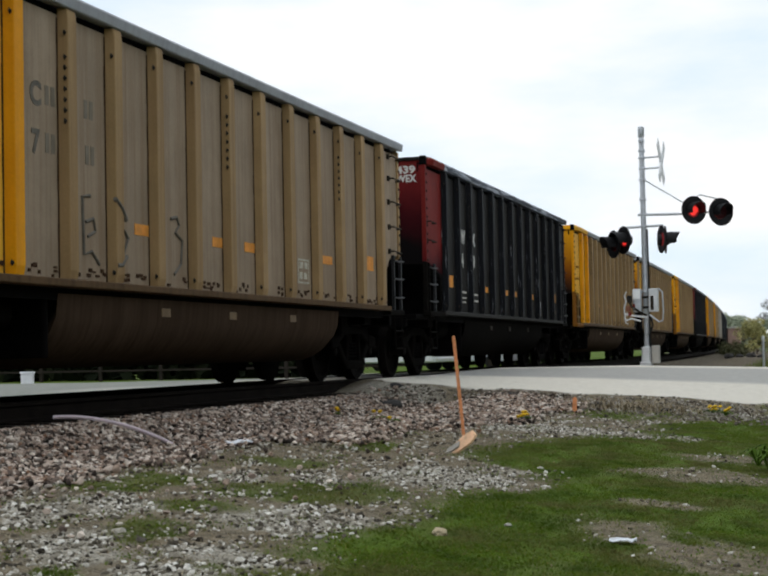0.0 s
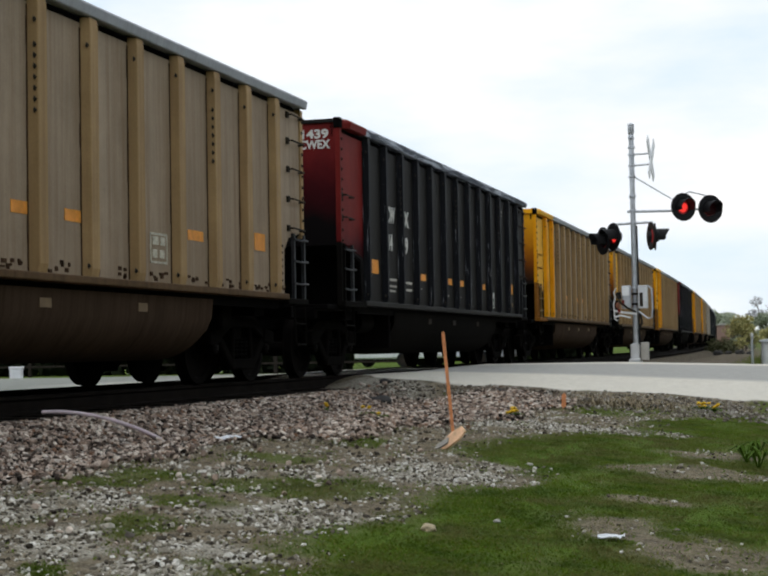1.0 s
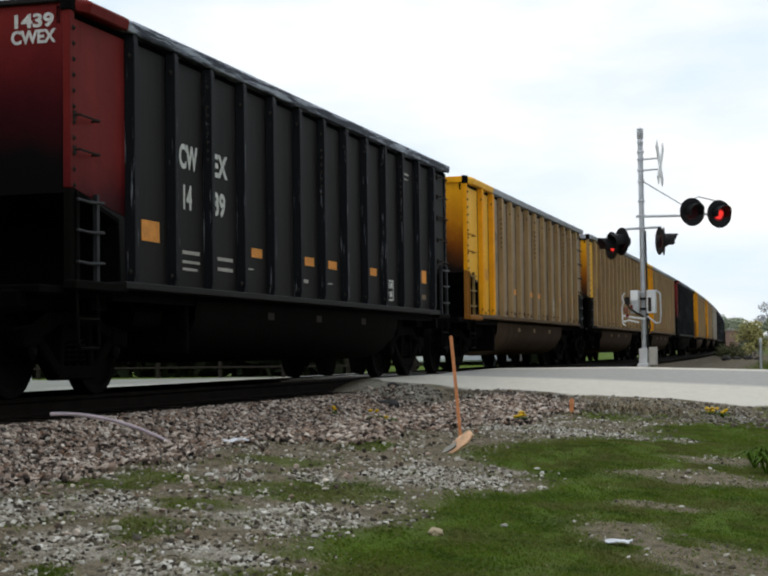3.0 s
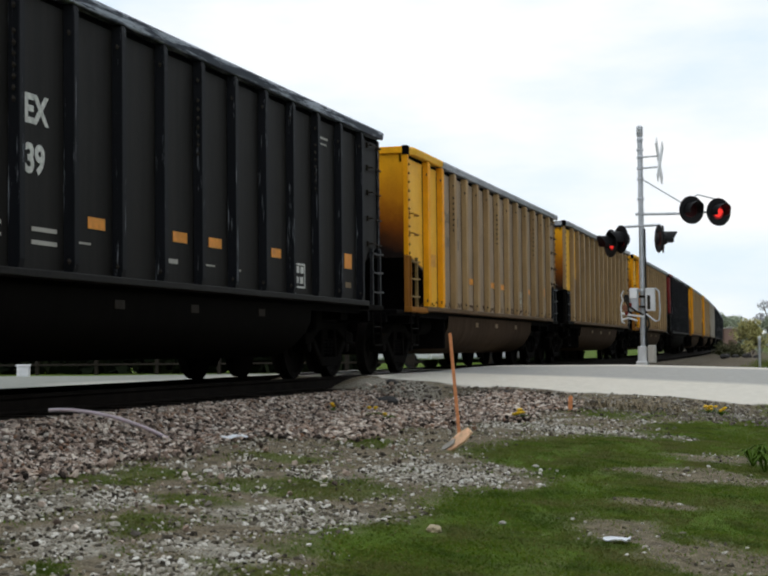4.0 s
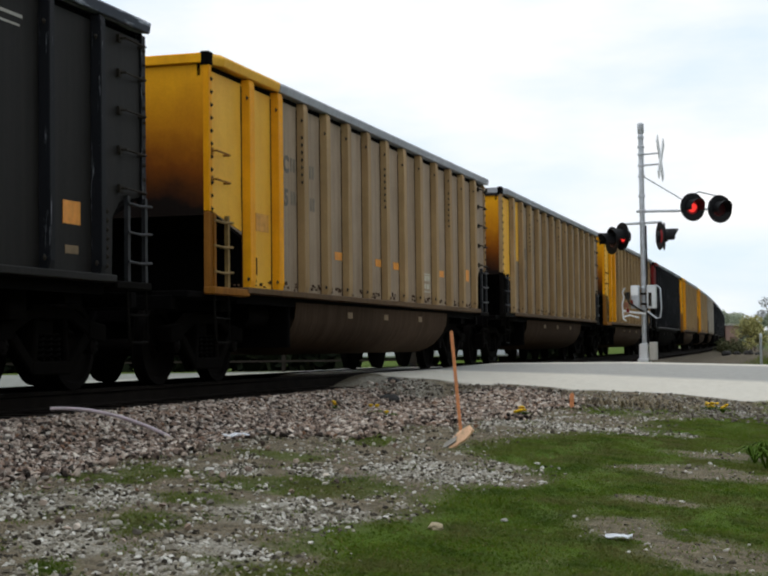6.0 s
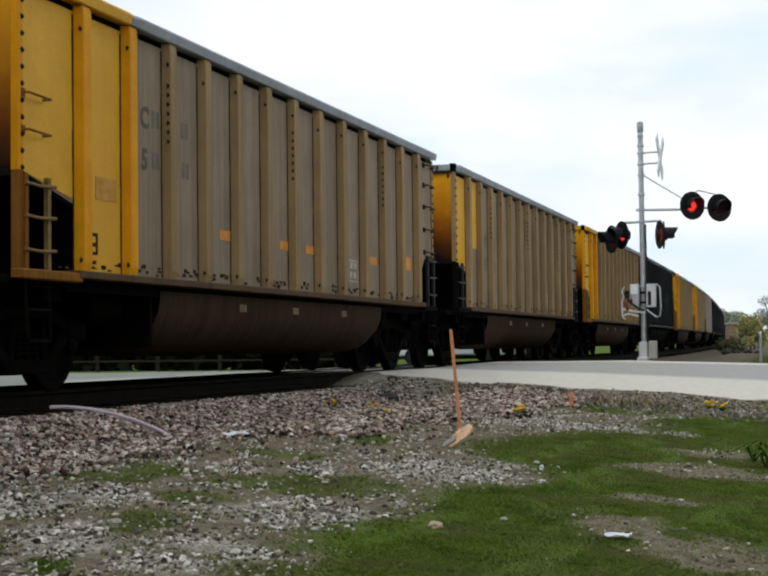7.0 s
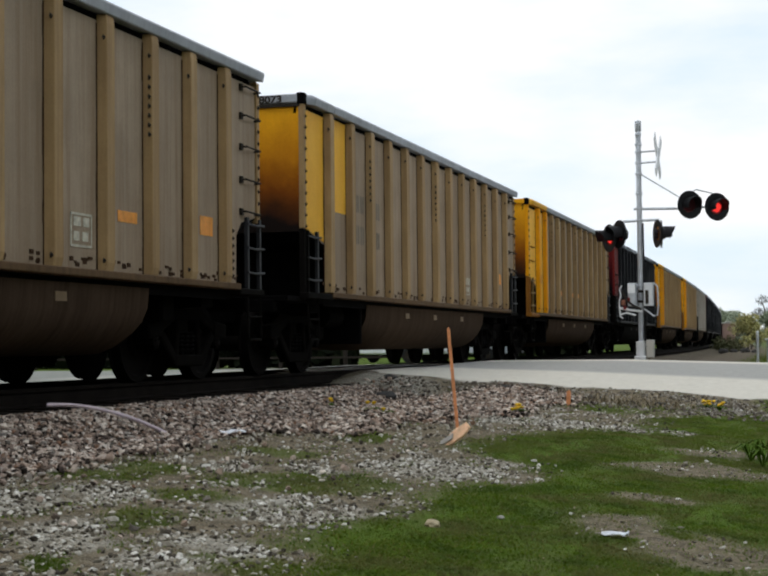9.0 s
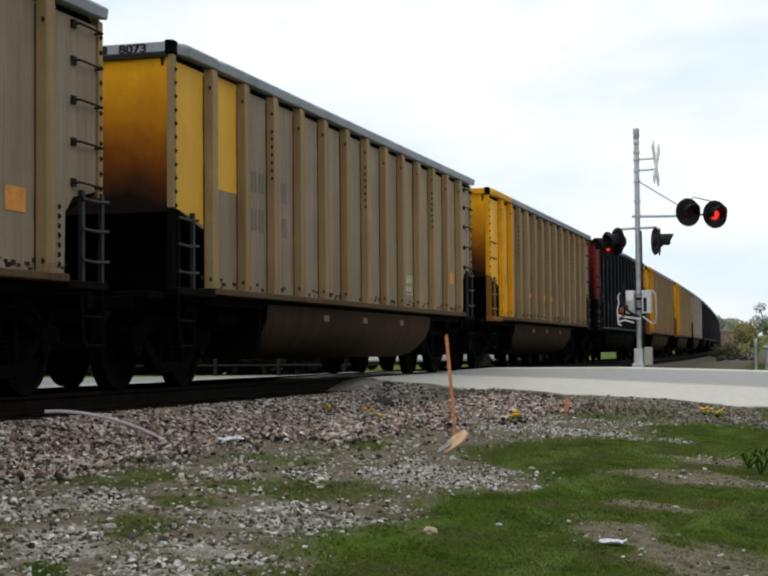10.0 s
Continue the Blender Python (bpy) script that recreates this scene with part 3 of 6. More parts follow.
def post(u, side, w=0.24):
    """Hat-section side post with a sloping foot."""
    a, b, x0, x1 = w / 2, w / 2 - 0.035, side * WALL_X, side * POST_X
    zt = Z_TOP - 0.19
    sh = Shape()
    vs = []
    for z, xx in ((Z_SILL + 0.01, side * (POST_X - 0.02)), (Z_SILL + 0.1, x1), (zt - 0.05, x1), (zt + 0.04, x1 - side * 0.01)):
        vs += [(x0, yl(u - a), z), (xx, yl(u - b), z), (xx, yl(u + b), z), (x0, yl(u + a), z)]
    fs = [(0, 1, 2, 3), (12, 13, 14, 15)]
    for i in range(3):
        fs += [(i * 4 + j, i * 4 + (j + 1) % 4, i * 4 + 4 + (j + 1) % 4, i * 4 + 4 + j) for j in range(4)]
    return sh.add(vs, fs)


def seam(u, side):
    """Rusty weld bead down both edges of a post and round its foot."""
    sh = Shape()
    rs = random.Random(int(u * 100))
    x0, x1 = sorted((side * (WALL_X - 0.002), side * (WALL_X + 0.009)))
    for s_ in (-1, 1):
        z, e = Z_SILL + 0.02, u + s_ * 0.122
        while z < Z_TOP - 0.26:
            h, w = rs.uniform(0.12, 0.40), rs.uniform(0.012, 0.034)
            sh.box(x0, x1, yl(e - w / 2), yl(e + w / 2), z, min(z + h, Z_TOP - 0.24))
            z += h
        for q in range(rs.randint(2, 6)):
            a, h = yl(e + s_ * rs.uniform(0.02, 0.40)), rs.uniform(0.015, 0.045)
            zz = Z_SILL + rs.uniform(0.03, 0.12)
            sh.box(x0, x1, a - rs.uniform(0.012, 0.045), a + rs.uniform(0.012, 0.045), zz, zz + h)
    return sh


def rivets(points, r=0.016, out=(1, 0, 0)):
    sh = Shape()
    o = Vector(out)
    for p in points:
        p = Vector(p)
        a = o.orthogonal().normalized()
        b_ = o.cross(a)
        ring = [p + (a * math.cos(q) + b_ * math.sin(q)) * r for q in (0.0, 1.257, 2.513, 3.77, 5.027)]
        sh.add(ring + [p + o * r * 0.8], [(i, (i + 1) % 5, 5) for i in range(5)])
    return sh


def sideframe_shape():
    """Cast three-piece truck side: arched top, bellied bottom, two openings, in the y-z plane, 0.14 thick."""
    top = [(-1.10, 0.50), (-1.10, 0.66), (-0.78, 0.70), (-0.40, 0.83), (0.40, 0.83), (0.78, 0.70), (1.10, 0.66), (1.10, 0.50)]
    bot = [(0.72, 0.47), (0.36, 0.20), (-0.36, 0.20), (-0.72, 0.47)]
    sh = Shape()

    def bar(a, b_, t, w):
        a, b_ = Vector((0, *a)), Vector((0, *b_))
        d = (b_ - a).normalized()
        nrm = Vector((0, -d.z, d.y)) * t / 2
        sh.extrude([a - nrm + Vector((-w / 2, 0, 0)), b_ - nrm + Vector((-w / 2, 0, 0)), b_ + nrm + Vector((-w / 2, 0, 0)), a + nrm + Vector((-w / 2, 0, 0))], (w, 0, 0))

    for a, b_, t, w in (((-1.12, 0.58), (-0.74, 0.62), 0.19, 0.17), ((-0.78, 0.62), (-0.38, 0.78), 0.13, 0.15), ((-0.42, 0.78), (0.42, 0.78), 0.13, 0.15),
                        ((0.38, 0.78), (0.78, 0.62), 0.13, 0.15), ((0.74, 0.62), (1.12, 0.58), 0.19, 0.17),
                        ((-0.74, 0.55), (-0.36, 0.24), 0.13, 0.15), ((-0.40, 0.24), (0.40, 0.24), 0.14, 0.16), ((0.36, 0.24), (0.74, 0.55), 0.13, 0.15),
                        ((-0.33, 0.24), (-0.27, 0.78), 0.09, 0.14), ((0.33, 0.24), (0.27, 0.78), 0.09, 0.14)):
        bar(a, b_, t, w)
    return sh


def spring_shape():
    sh = Shape()
    for dy in (-0.16, 0.0, 0.16):
        pts = [(0.05 * math.cos(a), dy + 0.06 * math.sin(a), 0.32 + 0.25 * a / (10 * math.pi)) for a in np.linspace(0, 10 * math.pi, 50)]
        sh.tube(pts, 0.016, 5)
    return sh


def wheel_profile(side):
    g = GAUGE / 2
    pr = [(g - 0.035, 0.10), (g - 0.035, 0.36), (g - 0.03, 0.40), (g - 0.03, 0.485), (g - 0.008, 0.485), (g + 0.002, 0.458), (g + 0.105, 0.452), (g + 0.105, 0.385), (g + 0.06, 0.36), (g + 0.05, 0.16), (g + 0.09, 0.13), (g + 0.09, 0.02)]
    return [(side * a, r) for a, r in pr]


def wheelset_shape():
    sh = Shape()
    for side in (-1, 1):
        sh.lathe(wheel_profile(side), 28, "X")
        sh.lathe([(side * (GAUGE / 2 + 0.08), 0.085), (side * 1.05, 0.085), (side * 1.06, 0.07)], 14, "X")
        sh.add(*bolt_ring(side))
    sh.lathe([(-0.72, 0.085), (0.72, 0.085)], 12, "X")
    return sh


def bolt_ring(side):
    vs, fs = [], []
    for i in range(3):
        a = i * 2.094
        cy, cz, x = 0.05 * math.cos(a), 0.05 * math.sin(a), side * 1.06
        o = len(vs)
        vs += [(x, cy - 0.014, cz - 0.014), (x, cy + 0.014, cz - 0.014), (x, cy + 0.014, cz + 0.014), (x, cy - 0.014, cz + 0.014), (x + side * 0.02, cy, cz)]
        fs += [(o, o + 1, o + 4), (o + 1, o + 2, o + 4), (o + 2, o + 3, o + 4), (o + 3, o, o + 4)]
    return vs, fs


MESH = {}


def shared(key, make, material, **kw):
    if key not in MESH:
        MESH[key] = make().mesh(key[0] if isinstance(key, tuple) else key, material, **kw)
    return MESH[key]


WHEELSETS = []


def add_truck(car, u):
    """Two-axle truck: bolster with its side frames, springs and wheelsets."""
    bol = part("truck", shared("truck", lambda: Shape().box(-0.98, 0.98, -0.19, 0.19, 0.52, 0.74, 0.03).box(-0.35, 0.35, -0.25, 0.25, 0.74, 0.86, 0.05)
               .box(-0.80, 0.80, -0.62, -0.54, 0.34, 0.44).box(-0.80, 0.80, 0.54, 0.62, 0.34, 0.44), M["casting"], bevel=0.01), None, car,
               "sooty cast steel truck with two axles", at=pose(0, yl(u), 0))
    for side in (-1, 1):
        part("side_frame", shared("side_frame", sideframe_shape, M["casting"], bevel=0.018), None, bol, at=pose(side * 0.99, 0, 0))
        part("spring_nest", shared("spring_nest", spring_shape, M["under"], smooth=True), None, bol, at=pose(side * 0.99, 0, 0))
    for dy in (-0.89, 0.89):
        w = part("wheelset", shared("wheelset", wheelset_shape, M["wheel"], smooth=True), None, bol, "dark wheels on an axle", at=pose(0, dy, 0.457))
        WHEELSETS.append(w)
    return bol


def add_ladder(car, u0, u1, side, stile_mat, rung_mat, foot_mat):
    """Corner ladder set in the cut-away: outer stile, inner stile, three rungs, and a two-step stirrup hung below the sill."""
    x, w = side * 1.515, u1 - u0
    stile = lambda: Shape().box(-0.022, 0.022, -0.028, 0.028, 1.05, 1.97)
    rung = lambda: Shape().tube([(side * 0.03, -0.04, 0), (side * 0.035, w * 0.5, -0.012), (side * 0.03, w + 0.10, 0.004)], 0.017, 6)
    foot = lambda: Shape().tube([(0, -0.01, 1.06), (side * 0.02, 0, 0.52), (side * 0.02, 0.02, 0.48), (side * 0.02, 0.40, 0.48), (side * 0.02, 0.42, 0.52), (0, 0.42, 1.06)], 0.017, 6)
    step = lambda: Shape().tube([(side * 0.02, 0.0, 0), (side * 0.02, 0.42, 0)], 0.015, 6)
    lad = part("ladder", shared(("ladder", stile_mat.name), stile, stile_mat), None, car, at=pose(x, yl(u0), 0))
    part("stile", shared(("ladder", rung_mat.name), stile, rung_mat), None, lad, at=pose(0, w, 0))
    for z in (1.30, 1.60, 1.89):
        part("rung", shared(("rung", side, round(w, 2), rung_mat.name), rung, rung_mat), None, lad, at=pose(0, 0, z))
    part("stirrup", shared(("stirrup", side, foot_mat.name), foot, foot_mat), None, lad, at=pose(0, 0, 0))
    part("rung", shared(("step", side, foot_mat.name), step, foot_mat), None, lad, at=pose(0, 0, 0.76))


def grab_shape(u, z, side, w=0.46):
    x = side * WALL_X
    o = x + side * 0.085
    return Shape().tube([(x, yl(u), z), (o, yl(u), z), (o, yl(u + w), z - 0.01), (x, yl(u + w), z - 0.01)], 0.013, 6).box(
        min(x, x + side * 0.03), max(x, x + side * 0.03), yl(u) - 0.035, yl(u) + 0.035, z - 0.04, z + 0.04)


def tub_shape(side):
    """One of the two rounded troughs hung between the trucks."""
    sh = Shape()
    prof = []
    for i in range(13):
        a = math.pi * i / 12
        prof.append((side * (0.80 + 0.66 * math.cos(a)), 1.02 - 0.70 * math.sin(a) ** 0.75))
        k = len(prof)
    stations = [(4.35, 0.30), (4.05, 0.62), (4.02, 0.86), (4.22, 1.0), (12.12, 1.0), (12.34, 0.86), (12.30, 0.62), (11.9, 0.30)]
    vs = []
    for u, f in stations:
        for x, z in prof:
            vs.append((side * 0.80 + (x - side * 0.80) * (0.9 + 0.1 * f), yl(u), 1.02 + (z - 1.02) * f))
    fs = [(i * k + j, i * k + j + 1, (i + 1) * k + j + 1, (i + 1) * k + j) for i in range(len(stations) - 1) for j in range(k - 1)]
    fs += [tuple(range(k)), tuple(range((len(stations) - 1) * k, len(stations) * k))[::-1]]
    return sh.add(vs, fs)


def end_shape(front):
    """Flat upper end wall."""
    u, inn = (F0, 1.0) if front else (F1, -1.0)
    y0, y1 = sorted((yl(u), yl(u + 0.015 * inn)))
    return Shape().box(-WALL_X, WALL_X, y0, y1, 1.95, Z_TOP - 0.05)


def slope_shape(front):
    """Lower end sheet sloping inwards behind the ladders."""
    u, inn = (F0, 1.0) if front else (F1, -1.0)
    back = 2.03 if front else 14.70
    prof = [(u + inn * 0.016, 1.99), (back - inn * 0.04, 1.74), (back, 1.04), (back + inn * 0.03, 1.04), (back - inn * 0.01, 1.78), (u + inn * 0.036, 2.02)]
    return Shape().extrude([(-1.475, yl(a), z) for a, z in prof], (2.95, 0, 0))


def chord_shape(y0, y1, side, taper=True):
    z0, z1 = Z_TOP - 0.15, Z_TOP
    a, b_ = side * 1.42, side * 1.60
    ring = [(a, yl(y0), z0 + 0.03), (b_, yl(y0), z0), (b_ + side * 0.02, yl(y0), z1 - 0.04), (side * 1.55, yl(y0), z1), (a, yl(y0), z1)]
    tip = [(min(abs(x), 1.475 if taper else 9.0) * side, yl(y0), z - (0.02 if z > z0 + 0.08 else 0)) for x, y, z in ring]
    back = [(x, yl(y0 + 0.28), z) for x, y, z in ring]
    far = [(x, yl(y1), z) for x, y, z in ring]
    k = len(ring)
    fs = [tuple(range(k)), tuple(range(2 * k, 3 * k))[::-1]] + [(i * k + j, i * k + (j + 1) % k, (i + 1) * k + (j + 1) % k, (i + 1) * k + j) for i in range(2) for j in range(k)]
    return Shape().add(tip + back + far, fs)


def make_wagon(style):
    """Coal wagon of one paint style, standing at the origin on the rail head."""
    tan = style in ("tan_yellow", "tan_patch", "pale")
    label = {"tan_yellow": "weathered taupe coal wagon with a yellow front section", "tan_patch": "weathered tan coal wagon with a yellow end and patched side",
             "pale": "pale grey-tan coal wagon, dusty", "black_red": "black coal wagon with a sooty dark red front end", "black": "plain black coal wagon, dusty"}[style]
    car = thing("coal_wagon", label, "railway wagon", group="wagons of the coal train")
    sheet = {"pale": M["pale"]}.get(style, M["sheet"] if tan else M["black"])
    rib = {"pale": M["pale"]}.get(style, M["rib"] if tan else M["black_rib"])
    hot = {"tan_yellow": M["yellow"], "tan_patch": M["yellow"], "pale": M["pale"], "black_red": M["red"], "black": M["black"]}[style]
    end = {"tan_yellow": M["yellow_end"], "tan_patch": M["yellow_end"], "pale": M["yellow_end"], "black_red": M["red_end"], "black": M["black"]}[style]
    hot_to = {"tan_yellow": 3.15, "tan_patch": 2.25, "pale": 0, "black_red": 2.25, "black": 0}[style]
    sill = M["sill"] if tan else M["black"]
    posts = POSTS_PATCH if style == "tan_patch" else POSTS_EVEN if tan else POSTS_BLACK
    chord_from = 3.05 if style == "tan_yellow" else 2.0
    chord = M["chord"] if tan else M["chord_dark"]
    for side in (-1, 1):
        us = [F0] + posts + [F1]
        for a, b_ in zip(us[:-1], us[1:]):
            mt = (M["red_low"] if style == "black_red" else M["yellow_panel"] if hot is M["yellow"] else hot) if b_ <= hot_to + 0.01 else sheet
            part("side_panel", shared(("side_panel", a, side, mt.name), lambda: sheet_between(a, b_, side), mt), None, car,
                 ("yellow panel" if mt is M["yellow_panel"] else "dark red panel, sooty below" if mt is M["red_low"] else ""))
        for u in posts:
            mt = hot if (u <= hot_to and style == "tan_yellow") else rib
            part("side_post", shared(("side_post", u, side, mt.name), lambda: post(u, side) if tan else post(u, side, 0.17), mt, bevel=0.008), None, car)
            if tan:
                part("weld_seam", shared(("weld_seam", u, side), lambda: seam(u, side), M["seam"]), None, car)["kind"] = "stuff"
        part("top_chord", shared(("top_chord", side, chord.name, chord_from), lambda: chord_shape(chord_from, 15.36, side, False), chord, bevel=0.012), None, car,
             "grey top chord" if tan else "dark top chord with worn edges and a painted pale highlight")
        # near-black strip standing in for the shadow of the overhanging chord
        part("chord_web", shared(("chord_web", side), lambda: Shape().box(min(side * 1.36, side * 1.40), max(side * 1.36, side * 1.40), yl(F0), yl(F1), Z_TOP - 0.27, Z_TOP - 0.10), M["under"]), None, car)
        tipm = M["red"] if style == "black_red" else M["yellow_panel"] if style == "tan_yellow" else chord
        part("top_chord", shared(("chord_front", side, tipm.name, chord_from), lambda: chord_shape(0.89, chord_from, side), tipm, bevel=0.012), None, car, "dark red front end of the top chord" if style == "black_red" else "")
        part("side_sill", shared(("side_sill", side, sill.name), lambda: Shape().box(min(side * 1.36, side * 1.585), max(side * 1.36, side * 1.585), yl(1.95), yl(14.62), Z_SILL - 0.055, Z_SILL + 0.02), sill, bevel=0.01), None, car)
        # split from the sill in near-black, putting the underside's shade into the colour
        part("sill_web", shared(("sill_web", side), lambda: Shape().box(min(side * 1.36, side * 1.43), max(side * 1.36, side * 1.43), yl(1.95), yl(14.62), Z_SILL - 0.17, Z_SILL - 0.058), M["under"]), None, car, "near-black web, shade below the sill put into its colour")
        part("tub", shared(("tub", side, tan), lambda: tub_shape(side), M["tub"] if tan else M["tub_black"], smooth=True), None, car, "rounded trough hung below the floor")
        rusty = style == "tan_yellow"
        add_ladder(car, F0 + 0.09, F0 + 0.50, side, M["brown"] if rusty else M["iron"], M["rung"] if rusty else M["worn_iron"], M["iron"])
        add_ladder(car, 14.98, F1 - 0.02, side, M["worn_iron"], M["worn_iron"], M["iron"])
        for z in (3.55, 3.20, 2.82, 2.42, 2.03):
            part("grab_iron", shared(("grab_iron", z, side), lambda: grab_shape(F1 - 0.56, z, side), M["rivet"], smooth=True), None, car)
        for z in (2.36, 2.69) if style != "tan_patch" else ():
            gm = M["brown"] if rusty else M["rivet"]
            part("grab_iron", shared(("front_grab", z, side, gm.name), lambda: grab_shape(F0 + 0.06, z, side, 0.40), gm, smooth=True), None, car)
        if rusty:
            part("bare_strip", shared(("bare_strip", side), lambda: Shape().box(*sorted((side * WALL_X, side * (WALL_X + 0.02))), yl(2.235), yl(2.275), Z_SILL, Z_TOP - 0.2), M["chord"]), None, car, "bare grey metal strip beside a post")
            part("dark_stencil", shared(("dark_stencil", side), lambda: Shape().box(*sorted((side * WALL_X, side * (WALL_X + 0.004))), yl(2.32), yl(2.48), 1.50, 1.535)
                 .box(*sorted((side * WALL_X, side * (WALL_X + 0.004))), yl(2.30), yl(2.46), 1.40, 1.44).box(*sorted((side * WALL_X, side * (WALL_X + 0.004))), yl(2.44), yl(2.48), 1.33, 1.51).box(*sorted((side * WALL_X, side * (WALL_X + 0.004))), yl(2.31), yl(2.47), 1.32, 1.35), M["seam"]), None, car, "dark stencil worn to bars")
        corner = M["red_low"] if style == "black_red" else hot if style == "tan_yellow" else rib
        part("corner_post", shared(("corner_post", side, corner.name), lambda: Shape().box(min(side * 1.44, side * 1.515), max(side * 1.44, side * 1.515), yl(F0 - 0.03), yl(F0 + 0.07), 1.99, Z_TOP - 0.12), corner, bevel=0.008), None, car)
        low = M["brown"] if rusty else M["iron"]
        part("corner_post", shared(("corner_foot", side, low.name), lambda: Shape().box(min(side * 1.44, side * 1.513), max(side * 1.44, side * 1.513), yl(F0 - 0.028), yl(F0 + 0.068), 1.04, 1.985), low, bevel=0.008), None, car, "rusty foot of the corner post" if rusty else "sooty foot of the corner post")
        part("corner_cap", shared(("corner_cap", side), lambda: Shape().box(min(side * 1.41, side * 1.53), max(side * 1.41, side * 1.53), yl(F0 - 0.06), yl(F0 + 0.11), Z_TOP - 0.15, Z_TOP + 0.004, 0.03), M["under"], bevel=0.012), None, car, "dark cap on the top corner")
        part("corner_post", shared(("rear_post", side, rib.name), lambda: Shape().box(min(side * 1.44, side * 1.515), max(side * 1.44, side * 1.515), yl(F1 - 0.07), yl(F1 + 0.03), 1.92, Z_TOP - 0.15), rib, bevel=0.008), None, car)
        part("riveting", shared(("riveting", side), lambda: rivets([(side * 1.515, yl(u), 2.02 + 0.15 * i) for u in (F0 + 0.045, F1 - 0.02) for i in range(11)] + [(side * (WALL_X + 0.002), yl(14.47 + 0.11 * j), 1.24 + 0.09 * i) for i in range(7) for j in range(2)], 0.032, (side, 0, 0)), M["rivet"]), None, car)["kind"] = "stuff"
        part("riveting", shared(("post_rivets", side, posts[0]), lambda: rivets([(side * (POST_X - 0.03), yl(u - 0.104), z) for i, u in enumerate(posts)
             for z in ((1.25, 3.45), (1.25, 3.45), (2.62, 2.72, 2.82, 2.92, 3.02, 3.12, 3.22, 3.45), (1.25, 3.40))[i % 4]], 0.032, (side, 0, 0)), M["rivet"]), None, car)["kind"] = "stuff"
        part("end_platform", shared(("front_platform", side, low.name), lambda: Shape().box(*sorted((side * 1.44, side * 1.575)), yl(0.90), yl(2.02), 1.035, 1.125), low, bevel=0.012), None, car, "rusty sill under the corner ladder" if rusty else "")
        part("end_platform", shared(("inner_platform", side), lambda: Shape().box(*sorted((side * 1.0, side * 1.435)), yl(0.45), yl(2.02), 0.99, 1.07), M["under"], bevel=0.012), None, car)
        part("end_platform", shared(("rear_platform", side), lambda: Shape().box(*sorted((side * 1.0, side * 1.56)), yl(14.66), yl(15.46), 1.02, 1.10), M["iron"], bevel=0.012), None, car)
        for u, w in ((2.44, 0.44), (5.58, 0.40), (7.62, 0.38), (8.62, 0.38), (11.52, 0.44), (13.60, 0.36)) if tan else ((2.50, 0.44), (5.64, 0.36), (7.62, 0.38), (8.62, 0.38), (10.66, 0.34), (13.68, 0.34)):
            if style == "tan_patch" and u < 12:
                continue
            part("reflector_strip", shared(("reflector_strip", u, w, side, tan), lambda: Shape().box(min(side * (WALL_X - 0.002), side * (WALL_X + 0.006)), max(side * (WALL_X - 0.002), side * (WALL_X + 0.006)),
                 yl(u), yl(u + w), (1.67 if tan else 1.60) + (0.20 if tan and u < 3 else 0), (1.67 if tan else 1.60) + (0.115 if 3 < u < 13 else 0.22) + (0.20 if tan and u < 3 else 0)), M["dull_orange"] if tan and u < 3 else M["orange"]), None, car, "dusty orange reflector strip")
        # data stencil frame with plain bars, and small stencilled bars
        part("stencil", shared(("stencil", side, tan), lambda: stencil_shape(side, 0.28 if tan else 1.26, 0.12 if tan else 0.0), M["letter_worn"] if tan else M["letter_white"]), None, car, "white stencilled data panel")["kind"] = "stuff"
        if not tan:
            part("faded_patch", shared(("faded_patch", side), lambda: Shape().box(*sorted((side * (WALL_X - 0.002), side * (WALL_X + 0.005))), yl(13.72), yl(13.98), 1.32, 1.40), M["mark"]), None, car, "faded orange patch")
        part("tub_reflector", shared(("tub_reflector", side, tan), lambda: tub_marks(side), M["mark"] if tan else M["rivet"]), None, car)["kind"] = "stuff"
    for front in (True, False):
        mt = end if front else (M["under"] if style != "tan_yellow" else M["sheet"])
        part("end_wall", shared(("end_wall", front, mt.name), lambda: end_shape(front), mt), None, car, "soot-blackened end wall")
        # near-black covers both the sheet's soot and the shade of the recess
        part("slope_sheet", shared(("slope_sheet", front), lambda: slope_shape(front), M["under"]), None, car, "sooty sloping sheet behind the ladders, recess shade in its colour")
        u = F0 if front else F1
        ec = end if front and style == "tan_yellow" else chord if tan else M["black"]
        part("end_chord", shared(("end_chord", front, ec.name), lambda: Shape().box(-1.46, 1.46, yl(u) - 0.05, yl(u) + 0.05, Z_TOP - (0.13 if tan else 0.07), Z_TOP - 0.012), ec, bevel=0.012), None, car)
    if style == "tan_patch":
        part("chord_flange", shared("chord_flange", lambda: Shape().box(-1.455, 1.455, yl(F0) - 0.045, yl(F0) - 0.002, Z_TOP - 0.18, Z_TOP - 0.134), M["rivet"]), None, car, "dark band below the end chord")
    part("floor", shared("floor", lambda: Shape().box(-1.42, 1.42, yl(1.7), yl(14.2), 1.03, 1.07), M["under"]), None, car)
    # added plate; its near-black gives the shade in front of the troughs
    part("bulkhead", shared("bulkhead", lambda: Shape().box(-1.40, 1.40, yl(3.86), yl(3.94), 0.42, 1.03, 0.02), M["under"], bevel=0.01), None, car, "near-black plate added to darken the front of the troughs")
